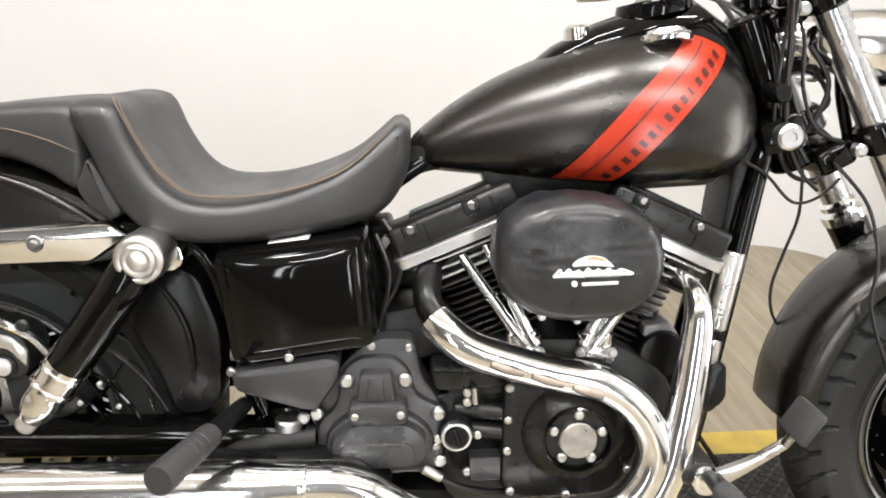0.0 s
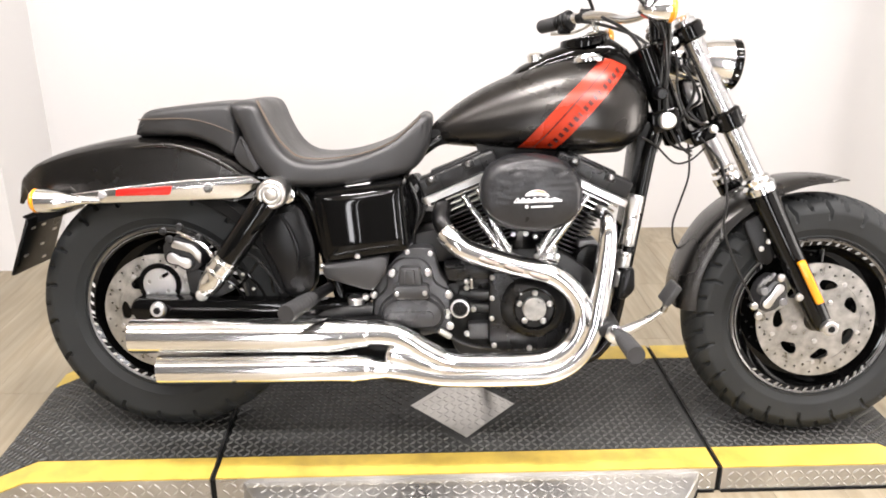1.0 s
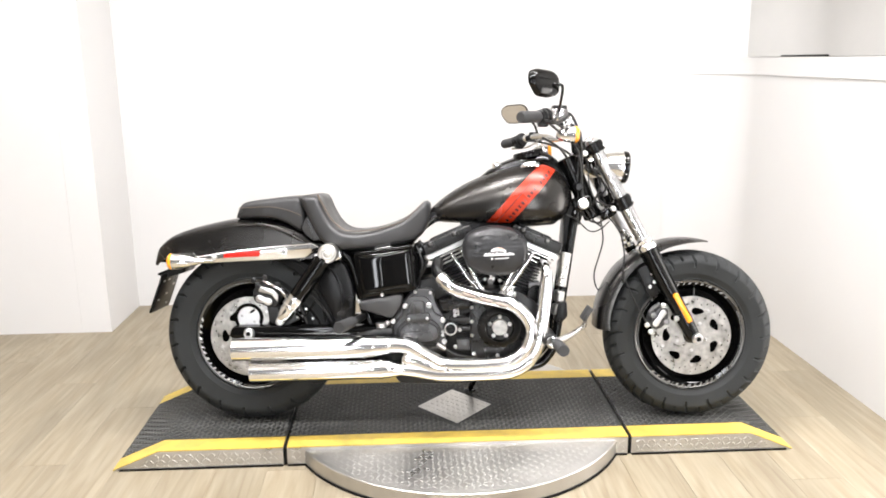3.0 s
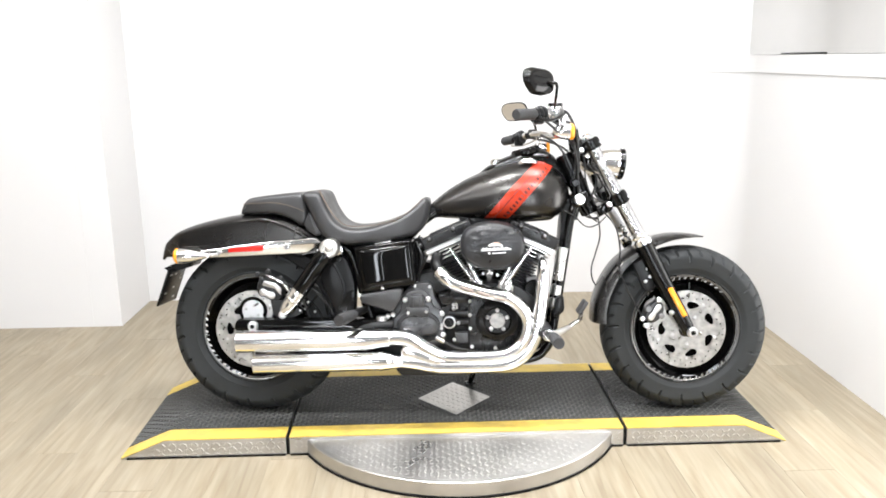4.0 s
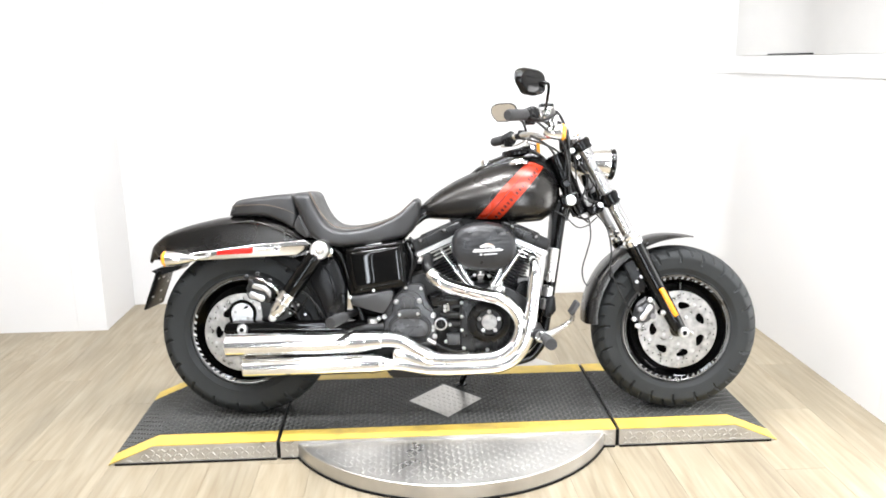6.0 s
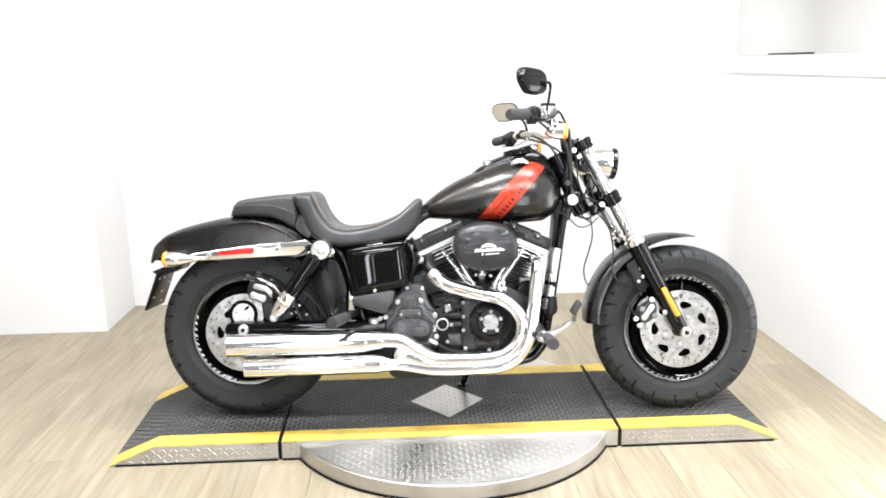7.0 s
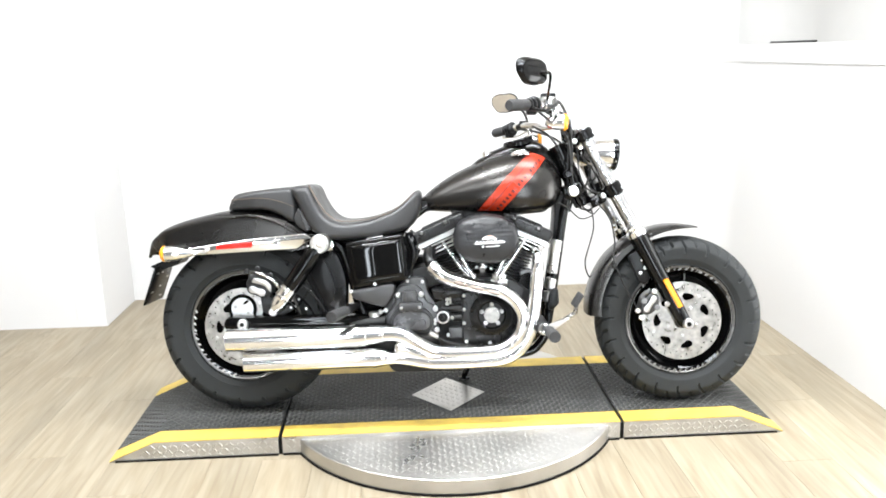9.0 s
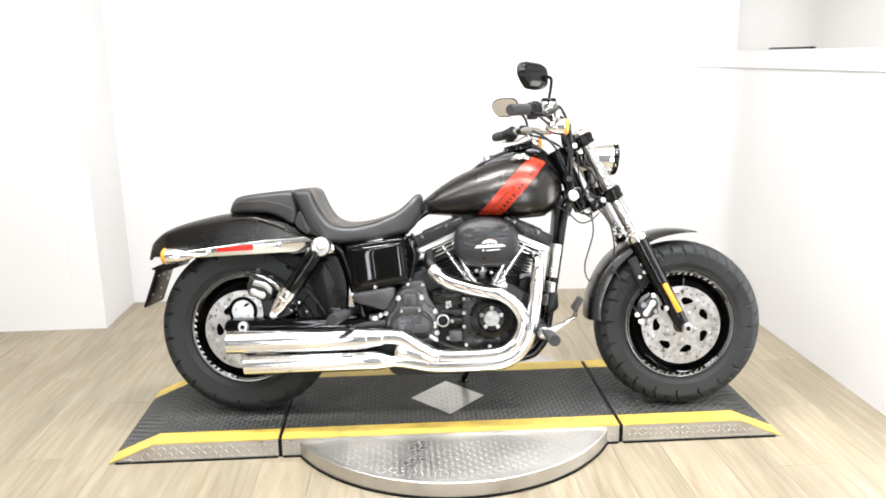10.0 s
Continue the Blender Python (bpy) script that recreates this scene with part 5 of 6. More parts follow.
def cylinder(side):
    """One finned cylinder with its head and rocker box; side -1 leans back, 1 forward."""
    tilt = Matrix.Translation(CRANK) @ Matrix.Rotation(radians(23.5 * side), 4, "Y")
    name = "rear_cylinder" if side < 0 else "front_cylinder"
    cyl = new(name)
    cyl.parent = bike

    def put(bm):
        bmesh.ops.transform(bm, matrix=tilt, verts=bm.verts)
        return bm
    bm = bmesh.new()
    rod(bm, (0, 0, 0.14), (0, 0, 0.32), 0.062, 0.062, 28)
    part("barrel", put(bm), CAST, cyl)
    for k in range(11):
        z = 0.185 + 0.0115 * k
        bm = bmesh.new()
        r = 0.079 - 0.002 * (k == 0)
        poly = rounded([(-r, -r * 1.18), (r, -r * 1.18), (r, r * 1.18), (-r, r * 1.18)], 0.045, 5)
        skin(bm, [[Vector((p.x, p.y, z + h)) for p in inset(poly, d)] for h, d in ((0, 0.001), (0.0012, 0), (0.0032, 0), (0.0044, 0.001))])
        part("cooling_fin", put(bm), WRINKLE, cyl)
    bm = bmesh.new()
    box(bm, (0, -0.03, 0.32), (0.16, 0.12, 0.056), 0.006)
    part("head", put(bm), CAST, cyl)
    q = 0.013 * side
    for k in range(4):
        z = 0.29 + 0.0138 * k
        half = 0.09 + 0.003 * k
        bm = bmesh.new()
        skin(bm, [[Vector((p.x, p.y, z + h)) for p in inset(rounded([(-half, -0.112), (half, -0.112), (half, 0.0), (-half, 0.0)], 0.018, 4), d)] for h, d in ((0, 0.001), (0.0006, 0), (0.0036, 0), (0.0042, 0.001))])
        part("head_fin", put(bm), STEEL if k else CAST, cyl, "machined edge fin" if k == 1 else "")
    bm = bmesh.new()
    skin(bm, [[Vector((p.x, p.y, h)) for p in inset(rounded([(-0.101 + q, -0.118), (0.101 + q, -0.118), (0.101 + q, -0.02), (-0.101 + q, -0.02)], 0.016, 4), d)] for h, d in ((0.341, 0), (0.3555, 0), (0.3585, 0.004))])
    part("rocker_base", put(bm), SILVER, cyl, "bright machined rocker base")
    bm = bmesh.new()
    box(bm, (0.009 * side, -0.072, 0.379), (0.196, 0.078, 0.044), 0.009, None, 3)
    part("rocker_cover", put(bm), WRINKLE, cyl, "black wrinkle rocker cover")
    bm = bmesh.new()
    box(bm, (-0.005, -0.07, 0.4), (0.13, 0.05, 0.014), 0.005, None, 2)
    part("rocker_crown", put(bm), WRINKLE, cyl)
    for x in (-0.06 + q, 0.035 + q):
        bm = bmesh.new()
        box(bm, (x, -0.108, 0.39), (0.026, 0.016, 0.02), 0.004)
        part("bolt_boss", put(bm), WRINKLE, cyl)
        bm = bmesh.new()
        rod(bm, (x, -0.106, 0.392), (x, -0.12, 0.392), 0.0065, 0.0065, 12, 0.002)
        part("bolt", put(bm), DARKSTEEL, cyl)
    for x in (-0.052, 0.052):
        bm = bmesh.new()
        box(bm, (x, -0.1105, 0.376), (0.0022, 0.0022, 0.036), 0.0)
        part("cover_joint", put(bm), DARK, cyl)
    # pushrod tubes
    for x, lean in ((0.014 * side, 0.0), (-0.022 * side, 0.012)):
        bm = bmesh.new()
        a, b = tilt @ Vector((x, -0.112, 0.308)), Vector((0.073 + side * 0.052 + side * lean * -1.2, -0.128, 0.492))
        a = a + (a - b) * 0.15
        tube(bm, [a, a.lerp(b, 0.45), a.lerp(b, 0.46), a.lerp(b, 0.48), a.lerp(b, 0.49), a.lerp(b, 0.88), a.lerp(b, 0.89), b], [0.0085, 0.0085, 0.0115, 0.0115, 0.0098, 0.0098, 0.0125, 0.0125], 14, 1)
        part("pushrod_tube", bm, CHROME, cyl, "chrome pushrod tube")
    return cyl


cylinder(-1)
cylinder(1)
for x in (0.02, 0.127):
    bm = bmesh.new()
    box(bm, (x, -0.118, 0.478), (0.062, 0.045, 0.03), 0.007)
    lifter = part("lifter_block", bm, CHROME, bike, "chrome lifter block")
    for dx in (-0.024, 0.024):
        bolt(lifter, (x + dx, -0.135, 0.484), 0.006, 0.012)
    for dx in (-0.014, 0.014):
        bm = bmesh.new()
        rod(bm, (x + dx, -0.125, 0.488), (x + dx * 1.1, -0.126, 0.51), 0.012, 0.012, 14, 0.002)
        part("tube_seat", bm, CHROME, lifter)

for bx, bz in ((0.047, 0.532), (0.077, 0.534), (0.1, 0.527)):
    bolt(crankcase, (bx, -0.11, bz), 0.006, 0.014)
bm = bmesh.new()
slab(bm, [(0.205, 0.515), (0.245, 0.52), (0.26, 0.5), (0.235, 0.492), (0.205, 0.497)], -0.06, -0.11, 0.006, 0.004)
part("filter_bracket", bm, GREYCAST, crankcase, "grey cast bracket")

# cam cover and round points cover
bm = bmesh.new()
slab(bm, [(-0.01, 0.452), (0.10, 0.462), (0.185, 0.43), (0.2, 0.34), (0.165, 0.26), (0.02, 0.25), (-0.008, 0.27)], -0.10, -0.16, 0.03, 0.008, 5)
cam_cover = part("cam_cover", bm, WRINKLE, bike, "black wrinkle cam cover")
bm = bmesh.new()
lathe(bm, [(0.08, -0.155), (0.077, -0.163), (0.068, -0.172), (0.058, -0.182), (0.052, -0.186), (0.049, -0.19), (0.046, -0.186), (0.0, -0.186)], (0.096, 0, 0.366), "Y", 40)
part("cover_dome", bm, WRINKLE, cam_cover)
bm = bmesh.new()
lathe(bm, [(0.0505, -0.188), (0.051, -0.1935), (0.0475, -0.196), (0.045, -0.19)], (0.096, 0, 0.369), "Y", 40)
part("cover_ring", bm, GLOSS, cam_cover)
bm = bmesh.new()
lathe(bm, [(0.0, -0.2), (0.026, -0.1995), (0.028, -0.1975), (0.0285, -0.186)], (0.096, 0, 0.37), "Y", 36)
part("centre_disc", bm, DISC, cam_cover, "spun bright centre disc")
for k in range(5):
    a = math.pi / 2 + 2 * math.pi * k / 5
    bolt(cam_cover, (0.096 + 0.037 * math.cos(a), -0.186, 0.37 + 0.037 * math.sin(a)), 0.0068, 0.009)
for bx, bz in ((-0.002, 0.436), (-0.002, 0.385), (-0.002, 0.335), (0.005, 0.268), (0.09, 0.262), (0.178, 0.42), (0.182, 0.305), (0.158, 0.335)):
    bolt(cam_cover, (bx, -0.158, bz), 0.006, 0.008)
# finned block behind the cam cover, oil plug and small castings
bm = bmesh.new()
for k in range(2):
    rod(bm, (-0.08, -0.12, 0.385 - 0.032 * k), (0.0, -0.135, 0.385 - 0.032 * k), 0.014, 0.014, 16, 0.003)
slab(bm, [(-0.11, 0.41), (0.0, 0.42), (0.0, 0.27), (-0.09, 0.28)], -0.08, -0.125, 0.012, 0.006)
slab(bm, [(-0.12, 0.46), (0.0, 0.46), (0.0, 0.425), (-0.11, 0.418)], -0.08, -0.14, 0.012, 0.01)
side_case = part("side_casting", bm, WRINKLE, bike, "black side casting")
bm = bmesh.new()
slab(bm, [(-0.058, 0.318), (-0.008, 0.32), (-0.008, 0.28), (-0.054, 0.278)], -0.1, -0.152, 0.006, 0.004)
part("sensor_block", bm, CHARCOAL, side_case)
bm = bmesh.new()
lathe(bm, [(0.026, -0.12), (0.026, -0.15), (0.022, -0.157), (0.02, -0.152)], (-0.078, 0, 0.358), "Y", 30)
part("filler_neck", bm, WRINKLE, side_case)
bm = bmesh.new()
lathe(bm, [(0.0225, -0.14), (0.0235, -0.16), (0.0225, -0.164), (0.0185, -0.165), (0.0175, -0.158)], (-0.078, 0, 0.358), "Y", 30)
plug = part("oil_filler_ring", bm, SILVER, side_case, "bright oil filler ring")
bm = bmesh.new()
lathe(bm, [(0.0185, -0.15), (0.017, -0.16), (0.0, -0.161)], (-0.078, 0, 0.358), "Y", 30)
part("oil_filler_plug", bm, PLASTIC, side_case)
bm = bmesh.new()
box(bm, (-0.078, -0.163, 0.358), (0.007, 0.007, 0.03), 0.002, Matrix.Rotation(radians(-18), 4, "Y"))
part("plug_grip", bm, PLASTIC, side_case)
for bx, bz in ((-0.105, 0.392), (-0.105, 0.345), (-0.045, 0.352), (-0.062, 0.42), (-0.062, 0.405), (-0.06, 0.29)):
    bolt(side_case, (bx, -0.138, bz), 0.0065, 0.01)

# Filler slab added so the gaps between engine parts stay dark.
bm = bmesh.new()
slab(bm, [(-0.30, 0.50), (-0.20, 0.56), (0.0, 0.56), (0.02, 0.40), (0.0, 0.26), (-0.30, 0.26)], 0.10, 0.03, 0.02, 0.006)
part("engine_back_filler", bm, CAST, bike, "dark filler slab behind the engine parts")
# gearbox cover
bm = bmesh.new()
slab(bm, [(-0.262, 0.44), (-0.235, 0.475), (-0.2, 0.5), (-0.14, 0.5), (-0.13, 0.44), (-0.1, 0.40), (-0.095, 0.30), (-0.16, 0.275), (-0.26, 0.28), (-0.295, 0.32), (-0.29, 0.39)], -0.06, -0.128, 0.02, 0.008)
gearbox = part("gearbox", bm, CHARCOAL, bike, "black satin gearbox case")
bm = bmesh.new()
slab(bm, [(-0.25, 0.45), (-0.225, 0.474), (-0.17, 0.476), (-0.145, 0.45), (-0.14, 0.415), (-0.098, 0.395), (-0.096, 0.30), (-0.12, 0.288), (-0.262, 0.286), (-0.287, 0.31), (-0.285, 0.37), (-0.255, 0.398)], -0.10, -0.143, 0.016, 0.006, 5)
part("gearbox_cover", bm, CHARCOAL, gearbox)
for d, y, edge in ((0.0, -0.158, 0.012), (0.007, -0.176, 0.016)):
    bm = bmesh.new()
    slab(bm, [(-0.272 + d, 0.358), (-0.24 + d, 0.392 - d), (-0.144 - d, 0.394 - d), (-0.112 - d, 0.362), (-0.112 - d, 0.325), (-0.135 - d, 0.301 + d), (-0.25 + d, 0.299 + d), (-0.272 + d, 0.322)], -0.14, y, 0.03, edge, 6)
    part("gearbox_bulge", bm, CHARCOAL, gearbox)
bm = bmesh.new()
slab(bm, [(-0.243, 0.352), (-0.147, 0.356), (-0.138, 0.343), (-0.142, 0.322), (-0.155, 0.316), (-0.235, 0.314), (-0.248, 0.323), (-0.25, 0.342)], -0.172, -0.1795, 0.014, 0.003, 5)
part("bulge_panel", bm, CHARCOAL, gearbox)
bm = bmesh.new()
slab(bm, [(-0.237, 0.414), (-0.151, 0.417), (-0.15, 0.383), (-0.236, 0.380)], -0.14, -0.176, 0.012, 0.005, 5)
part("cover_bridge", bm, CHARCOAL, gearbox)
bm = bmesh.new()
slab(bm, [(-0.221, 0.458), (-0.173, 0.46), (-0.167, 0.41), (-0.225, 0.408)], -0.14, -0.166, 0.009, 0.006, 5)
part("cover_hump", bm, CHARCOAL, gearbox)
bm = bmesh.new()
slab(bm, [(-0.208, 0.453), (-0.186, 0.454), (-0.184, 0.416), (-0.21, 0.415)], -0.16, -0.169, 0.005, 0.003, 4)
part("hump_panel", bm, CHARCOAL, gearbox)
for bx, bz, r, by in ((-0.24, 0.44, 0.0098, -0.143), (-0.155, 0.442, 0.0098, -0.143), (-0.227, 0.397, 0.0055, -0.176), (-0.161, 0.4, 0.0055, -0.176), (-0.105, 0.388, 0.0092, -0.143), (-0.28, 0.328, 0.0055, -0.143), (-0.107, 0.333, 0.0055, -0.143),
                      (-0.305, 0.378, 0.0088, -0.135), (-0.285, 0.384, 0.0088, -0.135), (-0.2, 0.292, 0.006, -0.143), (-0.205, 0.488, 0.006, -0.128), (-0.15, 0.485, 0.006, -0.128), (-0.101, 0.31, 0.0088, -0.14)):
    bolt(gearbox, (bx, by, bz), r, 0.011 if r > 0.007 else 0.005)
# connector and its cable below the gearbox, dipstick
bm = bmesh.new()
rod(bm, (-0.128, -0.15, 0.301), (-0.098, -0.15, 0.283), 0.0085, 0.0075, 14, 0.002)
part("cable_connector", bm, STEEL, gearbox, "bright cable connector")
bm = bmesh.new()
tube(bm, [(-0.098, -0.15, 0.283), (-0.07, -0.148, 0.268), (-0.03, -0.142, 0.256), (0.02, -0.13, 0.25)], 0.0055, 8, 5)
part("connector_cable", bm, CABLE, gearbox)
bm = bmesh.new()
rod(bm, (-0.052, -0.15, 0.432), (-0.05, -0.15, 0.405), 0.0045, 0.0045, 10, 0.001)
part("dipstick", bm, STEEL, gearbox)
bm = bmesh.new()
slab(bm, [(-0.215, 0.52), (-0.09, 0.55), (-0.07, 0.47), (-0.14, 0.45), (-0.22, 0.46)], 0.05, -0.095, 0.02, 0.008)
starter = part("starter_housing", bm, WRINKLE, bike, "black starter housing")
bolt(starter, (-0.20, -0.095, 0.505), 0.006, 0.01)
bolt(starter, (-0.11, -0.095, 0.51), 0.006, 0.01)
bm = bmesh.new()
tube(bm, [(-0.46, -0.13, 0.305), (-0.40, -0.14, 0.33), (-0.33, -0.14, 0.345), (-0.29, -0.135, 0.345)], [0.012, 0.018, 0.02, 0.018], 14, 5)
part("master_cylinder", bm, CAST, bike, "dark rear brake master cylinder")
bm = bmesh.new()
lathe(bm, [(0.0, -0.012), (0.02, -0.012), (0.021, 0.002), (0.018, 0.005), (0.0, 0.005)], (-0.327, -0.14, 0.374), "Z", 24)
part("reservoir_cap", bm, SILVER, bike)

# air cleaner under its fabric cover
bm = bmesh.new()
rows = []
rim = [(0.012, -0.11), (0.004, -0.125), (0.0, -0.15), (0.0, -0.175), (0.0, -0.2), (0.004, -0.216), (0.009, -0.2235), (0.014, -0.2285)]
for d, y in rim + [(0.014 + 0.0055 * k, -0.2285 - 0.0125 * (1 - (1 - k / 13) ** 2)) for k in range(1, 14)]:
    row = []
    for k in range(108):
        a = 2 * math.pi * k / 108
        c, s = math.cos(a), math.sin(a)
        p = 0.86
        wr = 0.0022 * noise.noise(Vector((3 * c, 3 * s, y * 30)) * 2.0) * (1.6 if -0.22 < y else 0.5)
        x, z = (0.1155 - d + wr) * math.copysign(abs(c) ** p, c), (0.0865 - d * 0.95 + wr) * math.copysign(abs(s) ** p, s)
        fold = 0.0024 * noise.noise(Vector((x * 24, z * 130, 7.0))) * max(0.0, min(1.0, (z + 0.03) / 0.06)) + 0.002 * noise.noise(Vector((x * 20, z * 20, 2.0)))
        row.append(Vector((0.079 + x - 0.006 * s, y + (fold if d > 0.003 else 0), 0.642 + z + 0.003 * c)))
    rows.append(row)
skin(bm, rows)
air = part("air_cleaner_cover", bm, SOCK, bike, "dark grey fabric air cleaner cover", 70)
bm = bmesh.new()
slab(bm, [(0.06, 0.642), (0.066, 0.651), (0.083, 0.6585), (0.101, 0.6565), (0.113, 0.648), (0.117, 0.6425), (0.09, 0.6445)], -0.2370, -0.2440, 0.01, 0.001, 4)
tube(bm, [(0.038, -0.2385, 0.6275), (0.046, -0.2405, 0.637), (0.05, -0.241, 0.629), (0.058, -0.2418, 0.638), (0.062, -0.242, 0.63), (0.07, -0.2425, 0.637), (0.076, -0.2428, 0.63), (0.083, -0.243, 0.64), (0.088, -0.243, 0.631),
          (0.096, -0.243, 0.639), (0.102, -0.243, 0.632), (0.11, -0.2425, 0.64), (0.116, -0.2425, 0.632), (0.126, -0.242, 0.639), (0.143, -0.24, 0.633)], 0.0021, 8, 5)
slab(bm, [(0.076, 0.6205), (0.124, 0.6235), (0.124, 0.6195), (0.076, 0.6165)], -0.2370, -0.2442, 0.001, 0.0005, 2)
slab(bm, circle(0.066, 0.619, 0.0042, 8), -0.2370, -0.2442, 0.001, 0.0005, 2)
slab(bm, [(0.036, 0.627), (0.056, 0.6365), (0.076, 0.635), (0.092, 0.6385), (0.122, 0.638), (0.143, 0.632), (0.12, 0.6295), (0.09, 0.6285), (0.06, 0.627)], -0.2370, -0.2442, 0.003, 0.001, 3)
part("cover_print", bm, WHITEINK, air, "plain white printed emblem shape")
bm = bmesh.new()
slab(bm, [(0.076, 0.6535), (0.088, 0.6575), (0.101, 0.6555), (0.11, 0.648), (0.102, 0.6515), (0.088, 0.654)], -0.2430, -0.2448, 0.003, 0.0004, 2)
part("emblem_arc", bm, ORANGEINK, air)
bm = bmesh.new()
slab(bm, [(-0.05, 0.752), (0.33, 0.752), (0.30, 0.725), (0.17, 0.715), (0.13, 0.62), (0.02, 0.62), (-0.03, 0.70)], 0.055, -0.075, 0.012, 0.006)
part("intake_body", bm, CAST, bike, "dark intake body under the tank")

# -- exhaust --
bm = bmesh.new()
tube(bm, [(-0.114, -0.168, 0.545), (-0.092, -0.182, 0.526), (-0.054, -0.188, 0.503), (0.043, -0.19, 0.474), (0.129, -0.192, 0.455), (0.183, -0.194, 0.414), (0.208, -0.196, 0.357), (0.192, -0.2, 0.297), (0.144, -0.203, 0.254), (0.08, -0.206, 0.241), (-0.08, -0.21, 0.239), (-0.145, -0.213, 0.262), (-0.207, -0.216, 0.3), (-0.255, -0.218, 0.313), (-0.31, -0.22, 0.3125)],
     [0.025, 0.0265, 0.0265, 0.0255, 0.0255, 0.0255, 0.0255, 0.0255, 0.025, 0.025, 0.0255, 0.0265, 0.0275, 0.028, 0.028], 24, 7)
rear_pipe = part("rear_exhaust_pipe", bm, CHROME, bike, "chrome rear header pipe with slotted shield")
# Recess shade is drawn as a dark edge, the floor's reflection as tan.
for a, b in (((-0.036, 0.4955), (0.009, 0.482)), ((0.022, 0.479), (0.066, 0.4655)), ((0.08, 0.462), (0.124, 0.449))):
    c = ((a[0] + b[0]) / 2, (a[1] + b[1]) / 2 - 0.0003)
    for name, y, r, mat, label in (("shield_slot", -0.2122, 0.0092, DARK, "oval slot edge darkened for the recess shade"), ("slot_floor", -0.2146, 0.0074, SLOT, "steel oval slot toned tan for the floor's reflection")):
        bm = bmesh.new()
        tube(bm, [(a[0], y + 0.0008, a[1]), (c[0], y - 0.0005, c[1]), (b[0], y - 0.0005, b[1])], [r * 0.75, r, r * 0.75], 14, 6, 0.75)
        part(name, bm, mat, rear_pipe, label)
bm = bmesh.new()
tube(bm, [(0.247, -0.09, 0.595), (0.257, -0.14, 0.588), (0.262, -0.172, 0.56), (0.259, -0.18, 0.495), (0.248, -0.19, 0.405), (0.232, -0.198, 0.318), (0.196, -0.202, 0.252), (0.136, -0.206, 0.217), (0.05, -0.209, 0.209), (-0.096, -0.214, 0.208), (-0.15, -0.216, 0.214), (-0.20, -0.218, 0.223), (-0.25, -0.22, 0.2265), (-0.31, -0.222, 0.225)],
     [0.012, 0.014, 0.0195, 0.0245, 0.0255, 0.0255, 0.026, 0.0265, 0.0265, 0.0265, 0.0265, 0.0255, 0.022, 0.02], 24, 7)
front_pipe = part("front_exhaust_pipe", bm, CHROME, bike, "chrome front header pipe")
bm = bmesh.new()
tube(bm, [(-0.247, -0.212, 0.266), (-0.238, -0.213, 0.264), (-0.2, -0.213, 0.256), (-0.15, -0.212, 0.238), (-0.08, -0.209, 0.224), (0.1, -0.204, 0.225)], [0.016, 0.027, 0.031, 0.031, 0.027, 0.02], 24, 7)
part("collector", bm, CHROME, rear_pipe, "chrome collector between the two header pipes", 60)
for pts, owner in (([(-0.10, -0.06, 0.605), (-0.122, -0.11, 0.592), (-0.124, -0.15, 0.567), (-0.108, -0.170, 0.543)], rear_pipe), ([(0.225, -0.05, 0.6), (0.235, -0.07, 0.598), (0.246, -0.088, 0.596)], front_pipe)):
    bm = bmesh.new()
    tube(bm, pts, 0.021, 20, 5)
    part("port_elbow", bm, PLASTIC, owner, "dark port elbow")
for pts, rad, name in (([(-0.843, -0.22, 0.3005), (-0.62, -0.22, 0.304), (-0.385, -0.22, 0.308), (-0.34, -0.22, 0.3105), (-0.296, -0.22, 0.3125)], [0.0405, 0.0405, 0.0395, 0.035, 0.03], "muffler"),
                       ([(-0.783, -0.222, 0.2195), (-0.55, -0.222, 0.225), (-0.325, -0.222, 0.2305), (-0.275, -0.222, 0.2275), (-0.235, -0.22, 0.2265)], [0.035, 0.0355, 0.035, 0.026, 0.0185], "muffler")):
    muf = new(name)
    muf.parent = bike
    bm = bmesh.new()
    tube(bm, pts, rad, 32, 4, caps=False)
    part("muffler_shell", bm, CHROME, muf, "chrome tapered muffler shell")
    bm = bmesh.new()
    e = (Vector(pts[1]) - Vector(pts[0])).normalized()
    p = Vector(pts[0])
    tube(bm, [p, p + e * 0.004, p + e * 0.05, p + e * 0.055], [rad[0] - 0.0005, rad[0] * 0.8, rad[0] * 0.72, 0.001], 28, 1)
    part("muffler_mouth", bm, DARK, muf, "dark open end")
    q = Vector(pts[2])
    bm = bmesh.new()
    tube(bm, [q - e * 0.004, q + e * 0.008], [rad[2] + 0.002, rad[2] + 0.0015], 32, 1)
    part("clamp_band", bm, CHROME, muf)
    q = Vector(pts[4])
    bm = bmesh.new()
    tube(bm, [q - e * 0.006, q - e * 0.004, q + e * 0.004, q + e * 0.006], [rad[4] - 0.0005, rad[4] + 0.0015, rad[4] + 0.0015, rad[4] - 0.0005], 32, 1)
    part("clamp_band", bm, CHROME, muf)
bm = bmesh.new()
slab(bm, [(-0.47, 0.335), (-0.22, 0.335), (-0.17, 0.29), (-0.19, 0.235), (-0.45, 0.235)], -0.12, -0.185, 0.012, 0.005)
part("muffler_bracket", bm, PLASTIC, bike, "black muffler bracket")
